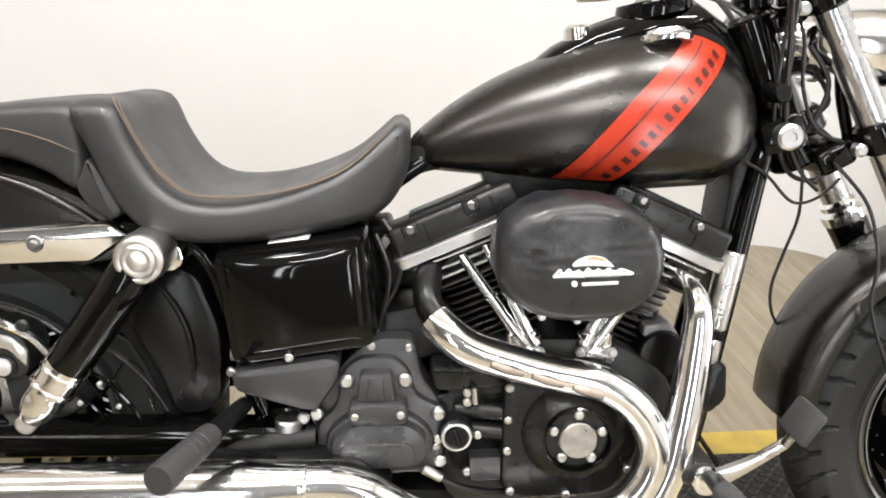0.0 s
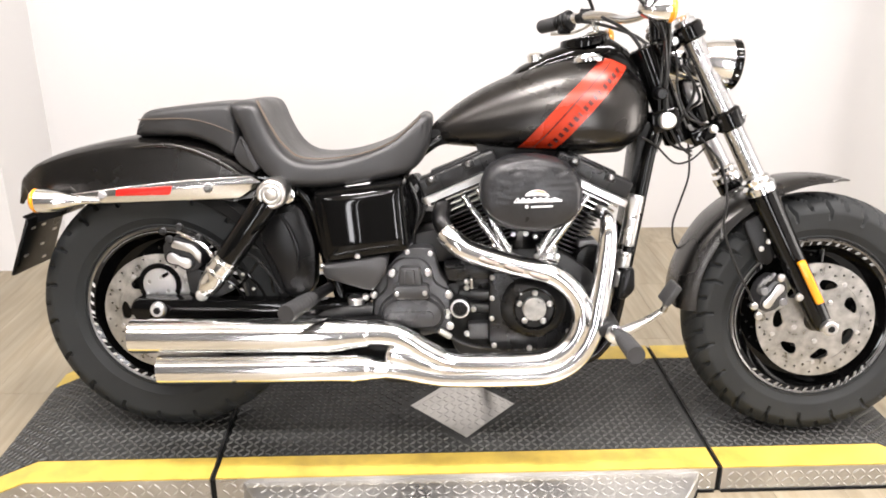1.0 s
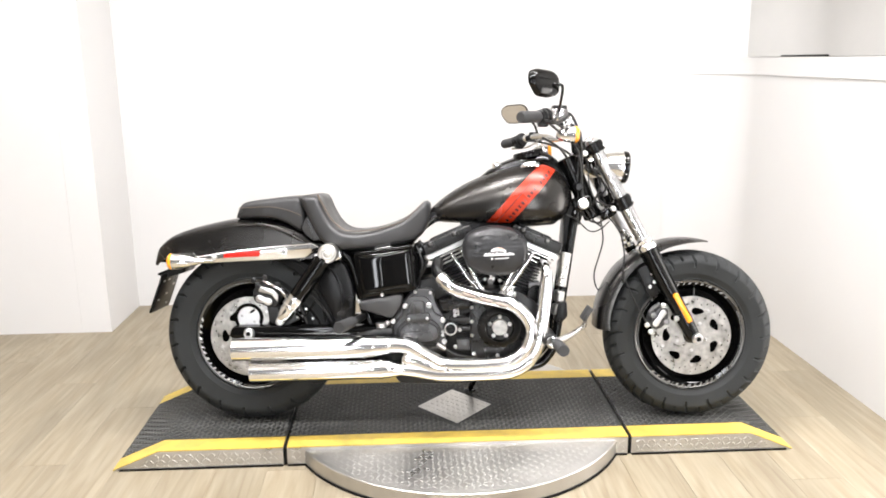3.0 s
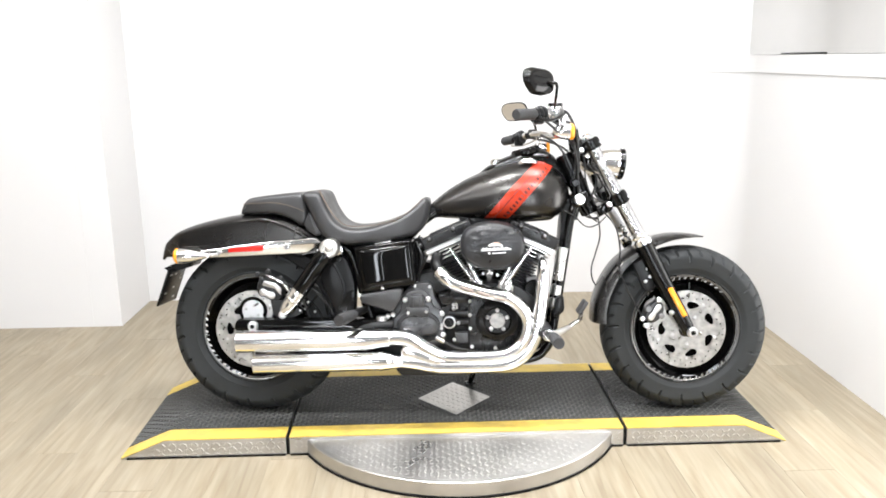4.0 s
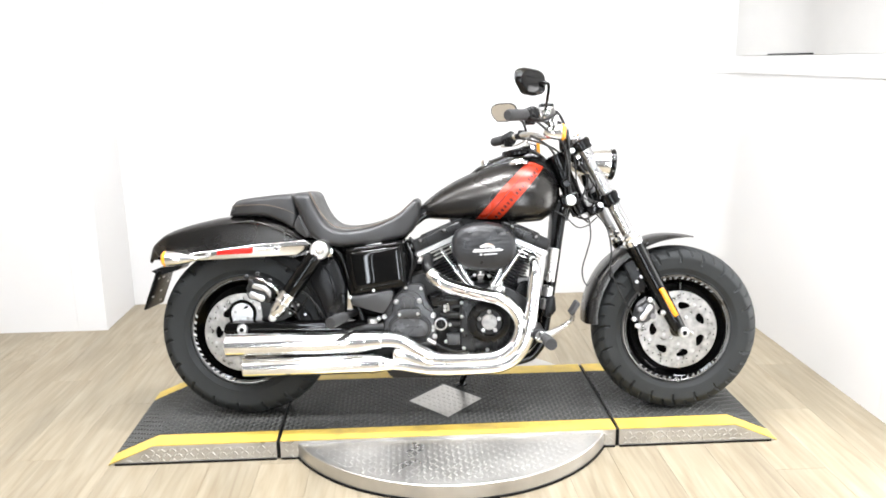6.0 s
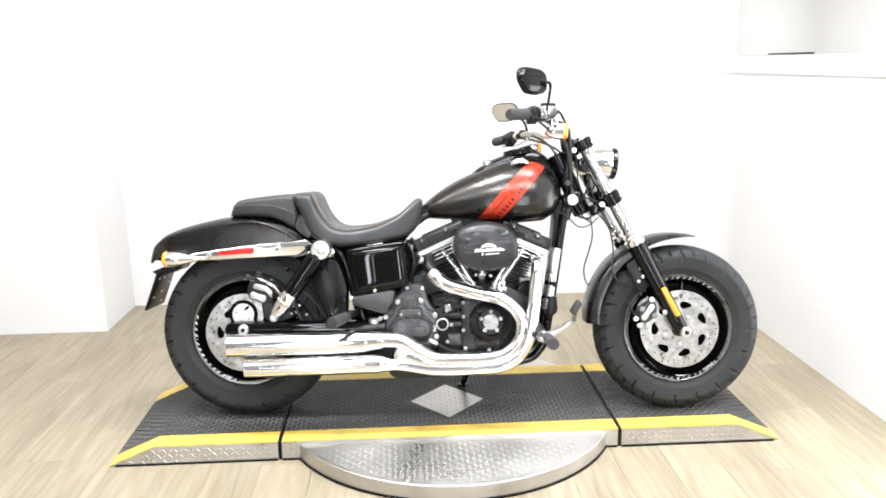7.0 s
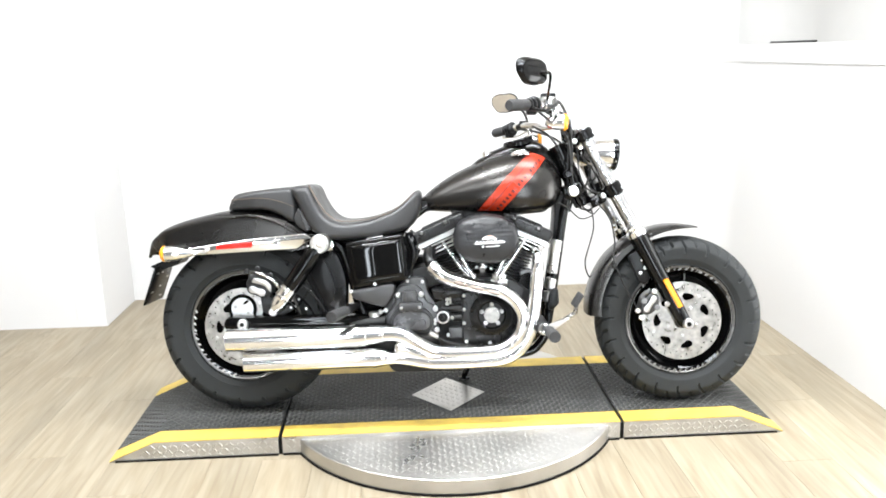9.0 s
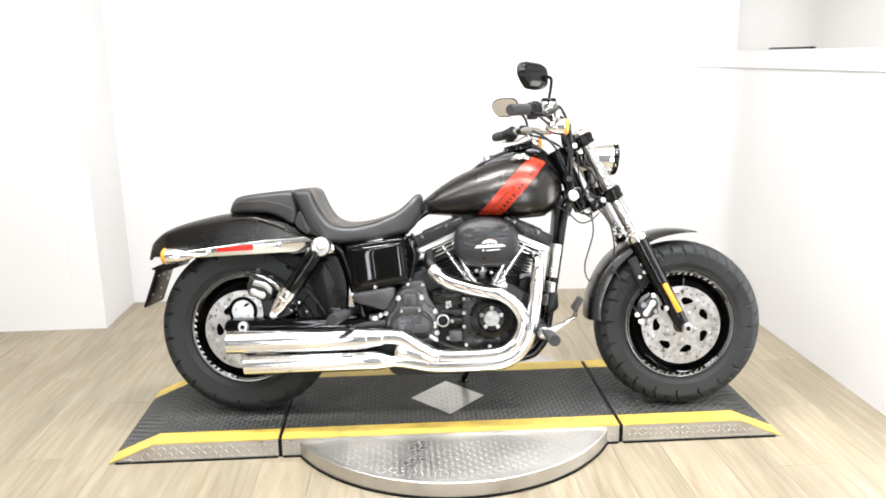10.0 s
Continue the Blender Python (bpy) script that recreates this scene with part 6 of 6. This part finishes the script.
# oil pan, sump and side stand
bm = bmesh.new()
slab(bm, [(-0.27, 0.24), (0.0, 0.24), (0.012, 0.17), (-0.01, 0.143), (-0.26, 0.145), (-0.285, 0.17)], 0.11, -0.11, 0.02, 0.008)
part("oil_pan", bm, CAST, bike, "dark oil pan")
stand = new("side_stand")
stand.parent = bike
bm = bmesh.new()
tube(bm, [(0.03, 0.12, 0.16), (0.015, 0.15, 0.10), (0.0, 0.2, 0.045)], [0.013, 0.012, 0.011], 12, 4)
part("stand_leg", bm, GLOSS, stand, "black side stand leg")
bm = bmesh.new()
box(bm, (-0.002, 0.207, 0.037), (0.045, 0.026, 0.008), 0.003)
part("stand_foot", bm, GLOSS, stand)

# -- pegs and pedal --
def peg(name, a, b, label, k=1.0, start=0.28):
    a, b = Vector(a), Vector(b)
    thing = new(name)
    thing.parent = bike
    e = (b - a).normalized()
    L = (b - a).length
    bm = bmesh.new()
    tube(bm, [a + e * L * start, a + e * L * (start + 0.02), a + e * L * 0.95, b], [0.0145 * k, 0.0175 * k, 0.0205 * k, 0.018 * k], 20, 2)
    part("peg_rubber", bm, PEGRUB, thing, label)
    for q in range(6):
        p = a + e * L * (start + 0.1 + (0.85 - start) * q / 6)
        bm = bmesh.new()
        r = (0.0183 + 0.0022 * (0.1 + 0.09 * q) / 0.6) * k - 0.0004
        tube(bm, [p, p + e * 0.0015, p + e * 0.006, p + e * 0.0075], [r - 0.001, r + 0.0005, r + 0.0005, r - 0.001], 20, 1)
        part("peg_rib", bm, PEGRUB, thing)
    bm = bmesh.new()
    rod(bm, a, a + e * L * (start + 0.02), 0.0125, 0.0145, 14, 0.002)
    part("peg_arm", bm, PLASTIC, thing)
    bolt(thing, a + e * L * start + Vector((-0.006, -0.01, -0.004)), 0.0085, 0.012)
    return thing


peg("passenger_peg", PEG_A, PEG_B, "dark grey rubber footpeg", 1.0, 0.46)
peg("rider_peg", FPEG_A, FPEG_B, "dark grey rubber footpeg", 1.0)
pedal = new("brake_pedal")
pedal.parent = bike
bm = bmesh.new()
slab(bm, PEDAL_ARM, -0.214, -0.226, 0.008, 0.004)
arm = part("pedal_arm", bm, STEEL, pedal, "polished flat brake pedal arm")
bm = bmesh.new()
lathe(bm, [(0.011, -0.2), (0.02, -0.204), (0.022, -0.222), (0.02, -0.232), (0.012, -0.234), (0.0, -0.23)], (0.277, 0, 0.322), "Y", 24)
part("pedal_pivot", bm, CHROME, arm, "chrome pedal pivot")
bm = bmesh.new()
rod(bm, (0.388, -0.222, 0.378), (0.391, -0.25, 0.42), 0.0075, 0.007, 12, 0.002)
part("pedal_stem", bm, DARKSTEEL, arm)
pc = Vector(PEDAL_PAD)
bm = bmesh.new()
box(bm, pc, (0.015, 0.066, 0.052), 0.005, Matrix.Rotation(radians(32), 4, "Y"))
part("pedal_pad", bm, PEGRUB, pedal, "grey rubber pedal pad")
bm = bmesh.new()
slab(bm, [(0.235, 0.33), (0.27, 0.35), (0.292, 0.345), (0.292, 0.325), (0.25, 0.31)], -0.09, -0.222, 0.01, 0.005)
part("pedal_bracket", bm, CAST, pedal)

# -- regulator and small things ahead of the engine --
bm = bmesh.new()
slab(bm, [(0.315, 0.44), (0.345, 0.45), (0.35, 0.39), (0.325, 0.365), (0.305, 0.37)], -0.03, -0.1, 0.012, 0.006)
part("regulator", bm, PLASTIC, bike, "black regulator block")
bm = bmesh.new()
lathe(bm, [(0.0, -0.12), (0.035, -0.118), (0.039, -0.11), (0.039, 0.0), (0.0, 0.0)], (0.235, 0, 0.47), "Y", 28)
part("oil_filter", bm, PLASTIC, bike, "black oil filter")
# Two short clips; the long sleeve stands for a bright reflection on the tube.
for z, h in ((0.56, 0.062), (0.462, 0.02), (0.412, 0.019)):
    bm = bmesh.new()
    rod(bm, (0.338 - (0.56 - z - h) * 0.15, -0.066, z + h), (0.338 - (0.56 - z + h) * 0.15, -0.068, z - h), 0.0205, 0.0205, 16, 0.003)
    part("clip_and_glint_sleeve", bm, STEEL, bike, "bright steel clips on the frame tube, the long sleeve for its reflection")
# horn-like round cover and its bracket below the steering head
bm = bmesh.new()
lathe(bm, [(0.0, -0.09), (0.008, -0.09), (0.0085, -0.094), (0.015, -0.094), (0.0195, -0.09), (0.02, -0.06), (0.0, -0.06)], (0.404, 0, 0.80), "Y", 24)
lock = part("steering_lock", bm, SILVER, bike, "round bright lock cover")
bm = bmesh.new()
lathe(bm, [(0.0, -0.086), (0.011, -0.086), (0.014, -0.082), (0.015, -0.04), (0.0, -0.04)], (0.388, 0, 0.862), "Y", 24)
part("neck_cap", bm, PLASTIC, bike, "round black neck cap")
bm = bmesh.new()
box(bm, (0.405, -0.035, 0.8), (0.07, 0.07, 0.055), 0.012, Matrix.Rotation(radians(-15), 4, "Y"))
part("lock_housing", bm, GLOSS, bike, "gloss black neck housing")

# -- handlebar --
bar = new("handlebar")
bar.parent = bike
bm = bmesh.new()
tube(bm, [BAR_R[1], BAR_R[0], (0.345, -0.17, 1.06), (0.383, -0.06, 1.062), (0.385, 0.0, 1.06), (0.383, 0.06, 1.058), (0.345, 0.17, 1.045), BAR_L[0], BAR_L[1]], 0.0142, 16, 8)
part("bar_tube", bm, CHROME, bar, "polished handlebar tube")
for y in (-0.045, 0.045):
    bm = bmesh.new()
    rod(bm, (0.396, y, 0.985), (0.385, y, 1.07), 0.0155, 0.015, 18, 0.004)
    part("riser", bm, GLOSS, bar, "black handlebar riser")
for s, (a, b) in ((-1, BAR_R), (1, BAR_L)):
    a, b = Vector(a), Vector(b)
    e = (b - a).normalized()
    L = (b - a).length
    bm = bmesh.new()
    near = 0.15 if s < 0 else 0.38
    tube(bm, [a + e * L * (near + 0.27), a + e * L * (near + 0.3), b - e * 0.004, b + e * 0.004], [0.0165, 0.0195, 0.0195, 0.0155], 22, 1)
    part("grip", bm, GRIP, bar, "black rubber grip")
    for k in range(3):
        bm = bmesh.new()
        rod(bm, a + e * L * (near + 0.1 * k), a + e * L * (near + 0.085 + 0.1 * k), 0.029 - 0.0035 * k, 0.0285 - 0.0035 * k, 18, 0.004)
        part("switch_ring", bm, PLASTIC, bar)
    bm = bmesh.new()
    box(bm, a + e * L * (near + 0.13) + Vector((0, 0, -0.02)), (0.036, 0.034, 0.028), 0.006)
    part("switch_housing", bm, PLASTIC, bar, "black switch housing")
    bm = bmesh.new()
    p = a + e * (-0.03 if s < 0 else 0.025)
    q = 1.0 if s < 0 else 0.62
    box(bm, p + Vector((0.012, 0, 0.004)) * q, (0.058 * q, 0.05 * q, 0.05 * q), 0.012 * q)
    block = part("master_cylinder", bm, DARKSTEEL if s < 0 else PLASTIC, bar, "bar-mounted control block")
    bm = bmesh.new()
    box(bm, p + Vector((0.012, 0, 0.029)) * q, (0.05 * q, 0.046 * q, 0.014 * q), 0.005 * q)
    part("reservoir_lid", bm, PLASTIC, block, "black reservoir lid")
    for dx in (-0.006, 0.03):
        bolt(block, p + Vector((dx, -0.014 * s, 0.036)) * q, 0.005 * q, 0.004, axis=(0, 0, 1))
    bm = bmesh.new()
    rod(bm, p + e * 0.02, p + e * -0.004, 0.024 * q, 0.024 * q, 18, 0.004 * q)
    part("bar_clamp", bm, CHROME if s < 0 else PLASTIC, block)
    bm = bmesh.new()
    rod(bm, p + Vector((0.036, 0, -0.03)), p + Vector((0.042, 0, 0.0)), 0.012, 0.014, 14, 0.003)
    part("hose_union", bm, CHROME, block, "chrome hose union")
    bm = bmesh.new()
    tube(bm, [p + Vector((0.045, 0, 0)), p + e * 0.06 + Vector((0.06, 0, -0.012)), p + e * 0.12 + Vector((0.065, 0, -0.02)), p + e * 0.19 + Vector((0.06, 0, -0.012))], [0.008, 0.008, 0.007, 0.008], 10, 5, 0.6)
    part("lever", bm, PLASTIC if s < 0 else STEEL, bar, "control lever")

for pts, r in (([(0.30, -0.26, 1.105), (0.335, -0.22, 1.11), (0.372, -0.14, 1.07), (0.395, -0.08, 1.01), (0.402, -0.06, 0.95)], 0.005), ([(0.255, -0.30, 1.075), (0.30, -0.25, 1.045), (0.35, -0.16, 1.02), (0.385, -0.08, 0.985)], 0.0045),
               ([(0.27, -0.29, 1.08), (0.31, -0.24, 1.06), (0.352, -0.17, 1.035), (0.39, -0.07, 1.0)], 0.0035), ([(0.24, 0.29, 1.045), (0.3, 0.22, 1.03), (0.36, 0.12, 1.0), (0.4, 0.06, 0.96)], 0.0045)):
    bm = bmesh.new()
    tube(bm, pts, r, 8, 6)
    part("control_hose", bm, CABLE, bar, "black control hose")
for place, size, mat, name in (((0.292, -0.262, 1.112), (0.03, 0.026, 0.02), CHROME, "sight_glass"), ((0.304, -0.25, 1.082), (0.022, 0.03, 0.024), PLASTIC, "switch_block"), ((0.318, -0.225, 1.066), (0.026, 0.03, 0.018), CHROME, "bar_fitting"), ((0.345, -0.17, 1.074), (0.022, 0.028, 0.016), PLASTIC, "cable_clip")):
    bm = bmesh.new()
    box(bm, place, size, 0.004, Matrix.Rotation(radians(20), 4, "Y"))
    part(name, bm, mat, bar)

# -- mirrors --
for s, c, stem in ((-1, MIR_R, STEM_R), (1, MIR_L, STEM_L)):
    mir = new("mirror")
    mir.parent = bike
    c = Vector(c)
    turn = Matrix.Rotation(radians(MIR_YAW[0 if s < 0 else 1]), 4, "Z") @ Matrix.Rotation(radians(-8 if s < 0 else -11), 4, "Y")
    k = 1.0 if s < 0 else 0.9
    out = [(-0.077, -0.002), (-0.07, 0.032), (-0.035, 0.044), (0.04, 0.043), (0.066, 0.03), (0.072, 0.0), (0.06, -0.034), (0.01, -0.045), (-0.048, -0.042)]
    bm = bmesh.new()
    loop = rounded([(p * k, q * k) for p, q in out], 0.014, 4)
    skin(bm, [[Vector((h, -p.x * s, p.y)) for p in inset(loop, d)] for h, d in ((0.0, 0.003), (0.0, 0.0), (0.006, 0.0), (0.016, 0.006), (0.022, 0.016), (0.024, 0.03))])
    bmesh.ops.transform(bm, matrix=Matrix.Translation(c) @ turn, verts=bm.verts)
    part("mirror_shell", bm, PLASTIC if s > 0 else GLOSS, mir, "gloss black mirror shell", 50)
    bm = bmesh.new()
    skin(bm, [[Vector((h, -p.x * s, p.y)) for p in inset(loop, 0.004)] for h in (-0.001, 0.0015)])
    bmesh.ops.transform(bm, matrix=Matrix.Translation(c) @ turn, verts=bm.verts)
    part("mirror_glass", bm, MIRROR, mir, "mirror glass")
    bm = bmesh.new()
    tube(bm, stem, 0.0052, 10, 6)
    part("mirror_stem", bm, GLOSS, mir, "thin black mirror stem")

# -- front indicators --
for s, c in ((-1, IND_R), (1, IND_L)):
    ind = new("front_indicator")
    ind.parent = bike
    bm = bmesh.new()
    lathe(bm, [(0.0, -0.066), (0.008, -0.064), (0.017, -0.054), (0.0245, -0.034), (0.028, -0.012), (0.0285, 0.0)], c, "X", 28)
    part("indicator_shell", bm, CHROME, ind, "chrome bullet shell")
    bm = bmesh.new()
    lathe(bm, [(0.0285, -0.002), (0.0285, 0.006), (0.022, 0.013), (0.0, 0.016)], c, "X", 28)
    part("indicator_lens", bm, AMBER, ind, "amber lens")
    bm = bmesh.new()
    rod(bm, Vector(c) + Vector((-0.03, 0, 0.0)), Vector(c) + Vector((-0.04, 0.0, 0.045)), 0.006, 0.006, 10)
    part("indicator_stalk", bm, CHROME, ind)

# -- cables and hoses --
def cable(points, r):
    bm = bmesh.new()
    tube(bm, points, r, 8, 6)
    part("cable", bm, CABLE, bike, "thin black cable")


cable([(0.388, -0.030, 1.04), (0.403, -0.050, 0.95), (0.400, -0.055, 0.85), (0.413, -0.050, 0.76), (0.458, -0.040, 0.73), (0.498, -0.040, 0.745), (0.528, -0.030, 0.78)], 0.0028)
cable([(0.368, -0.100, 1.05), (0.388, -0.070, 0.98), (0.386, -0.065, 0.88), (0.393, -0.060, 0.80), (0.428, -0.050, 0.74), (0.478, -0.040, 0.725)], 0.0028)
cable([(0.328, -0.180, 1.06), (0.373, -0.100, 1.02), (0.396, -0.070, 0.93), (0.408, -0.060, 0.83), (0.448, -0.060, 0.76)], 0.004)
cable([(0.288, 0.200, 1.05), (0.348, 0.100, 1.0), (0.398, 0.050, 0.9), (0.418, 0.000, 0.8), (0.398, -0.010, 0.72)], 0.005)
cable([(0.487, 0.03, 0.75), (0.502, 0.05, 0.66), (0.487, 0.055, 0.59), (0.47, 0.05, 0.53), (0.477, 0.045, 0.48), (0.51, 0.04, 0.44), (0.53, 0.035, 0.425)], 0.0028)
cable([(0.49, -0.06, 0.76), (0.535, -0.09, 0.70), (0.548, -0.115, 0.62), (0.545, -0.12, 0.55), (0.58, -0.125, 0.46), (0.622, -0.125, 0.385), (0.632, -0.12, 0.355)], 0.003)
cable([(-0.19, -0.09, 0.67), (-0.165, -0.105, 0.63), (-0.168, -0.11, 0.58), (-0.19, -0.1, 0.53), (-0.19, -0.09, 0.48)], 0.005)
cable([(-0.20, -0.1, 0.65), (-0.18, -0.115, 0.60), (-0.185, -0.12, 0.55), (-0.20, -0.1, 0.50)], 0.004)
cable([(0.44, -0.04, 0.93), (0.47, -0.05, 0.88), (0.46, -0.05, 0.83), (0.44, -0.04, 0.79)], 0.004)
cable([(0.48, 0.02, 0.9), (0.50, 0.0, 0.85), (0.47, -0.02, 0.82), (0.5, -0.03, 0.79)], 0.004)
cable([(-0.62, -0.12, 0.47), (-0.58, -0.13, 0.475), (-0.54, -0.12, 0.43), (-0.51, -0.12, 0.38)], 0.004)
cable([(-0.65, -0.11, 0.50), (-0.58, -0.1, 0.49), (-0.53, -0.1, 0.44), (-0.49, -0.11, 0.40)], 0.003)
cable([(0.36, -0.06, 1.03), (0.392, -0.05, 0.99), (0.405, -0.06, 0.93), (0.398, -0.07, 0.87), (0.408, -0.07, 0.80), (0.44, -0.06, 0.745), (0.475, -0.05, 0.715)], 0.003)
cable([(0.41, -0.03, 1.0), (0.425, -0.05, 0.94), (0.43, -0.055, 0.87), (0.455, -0.06, 0.81), (0.50, -0.06, 0.79)], 0.003)
cable([(0.35, -0.07, 0.76), (0.385, -0.07, 0.74), (0.43, -0.065, 0.70), (0.47, -0.06, 0.705), (0.505, -0.055, 0.735)], 0.0025)
for pts, r in (([(-0.70, -0.13, 0.43), (-0.66, -0.14, 0.43), (-0.62, -0.135, 0.40), (-0.60, -0.13, 0.37)], 0.004), ([(-0.64, -0.13, 0.45), (-0.60, -0.135, 0.44), (-0.565, -0.13, 0.40), (-0.55, -0.125, 0.37)], 0.0035), ([(-0.61, -0.12, 0.40), (-0.585, -0.13, 0.43), (-0.56, -0.125, 0.46), (-0.54, -0.12, 0.43), (-0.53, -0.12, 0.38)], 0.003)):
    bm = bmesh.new()
    tube(bm, pts, r, 8, 6)
    part("hose", bm, GLOSS, bike, "glossy black hose by the swingarm")
for bx, bz in ((-0.63, 0.40), (-0.60, 0.43), (-0.575, 0.395)):
    bolt(bike, (bx, -0.135, bz), 0.004, 0.006)
bm = bmesh.new()
rod(bm, (0.53, 0.037, 0.432), (0.543, 0.034, 0.418), 0.006, 0.006, 10, 0.001)
part("cable_end", bm, CABLE, bike)

# ---- floor planks, last ----
PW, PL = 0.178, 1.22
bm = bmesh.new()
c = 0.0015
poly = [(-PW / 2 + 0.0002, -PL / 2 + 0.0004), (PW / 2 - 0.0002, -PL / 2 + 0.0004), (PW / 2 - 0.0002, PL / 2 - 0.0004), (-PW / 2 + 0.0002, PL / 2 - 0.0004)]
skin(bm, [[Vector((p[0] * (1 - 2 * d / PW), p[1] * (1 - 2 * d / PL), z)) for p in poly] for d, z in ((0, -0.007), (0, -0.0012), (0.0003, 0.0))])
me = bpy.data.meshes.new("plank")
bmesh.ops.recalc_face_normals(bm, faces=bm.faces)
bm.to_mesh(me)
bm.free()
me.materials.append(PLANK)
row = 0
x = -4.5
while x < 1.78:
    start, stop = SOUTH - 0.01, 1.69 if x > -1.85 else 1.225
    y = SOUTH - PL + (row * 0.47) % PL
    while y < stop - 0.02:
        low, high = max(y, start), min(y + PL, stop)
        if high - low > 0.02:
            ob = new("plank", me)
            ob.parent = floor_ob
            ob.location = (x, (low + high) / 2, 0)
            ob.scale = (1, (high - low) / PL, 1)
        y += PL
    x += PW
    row += 1
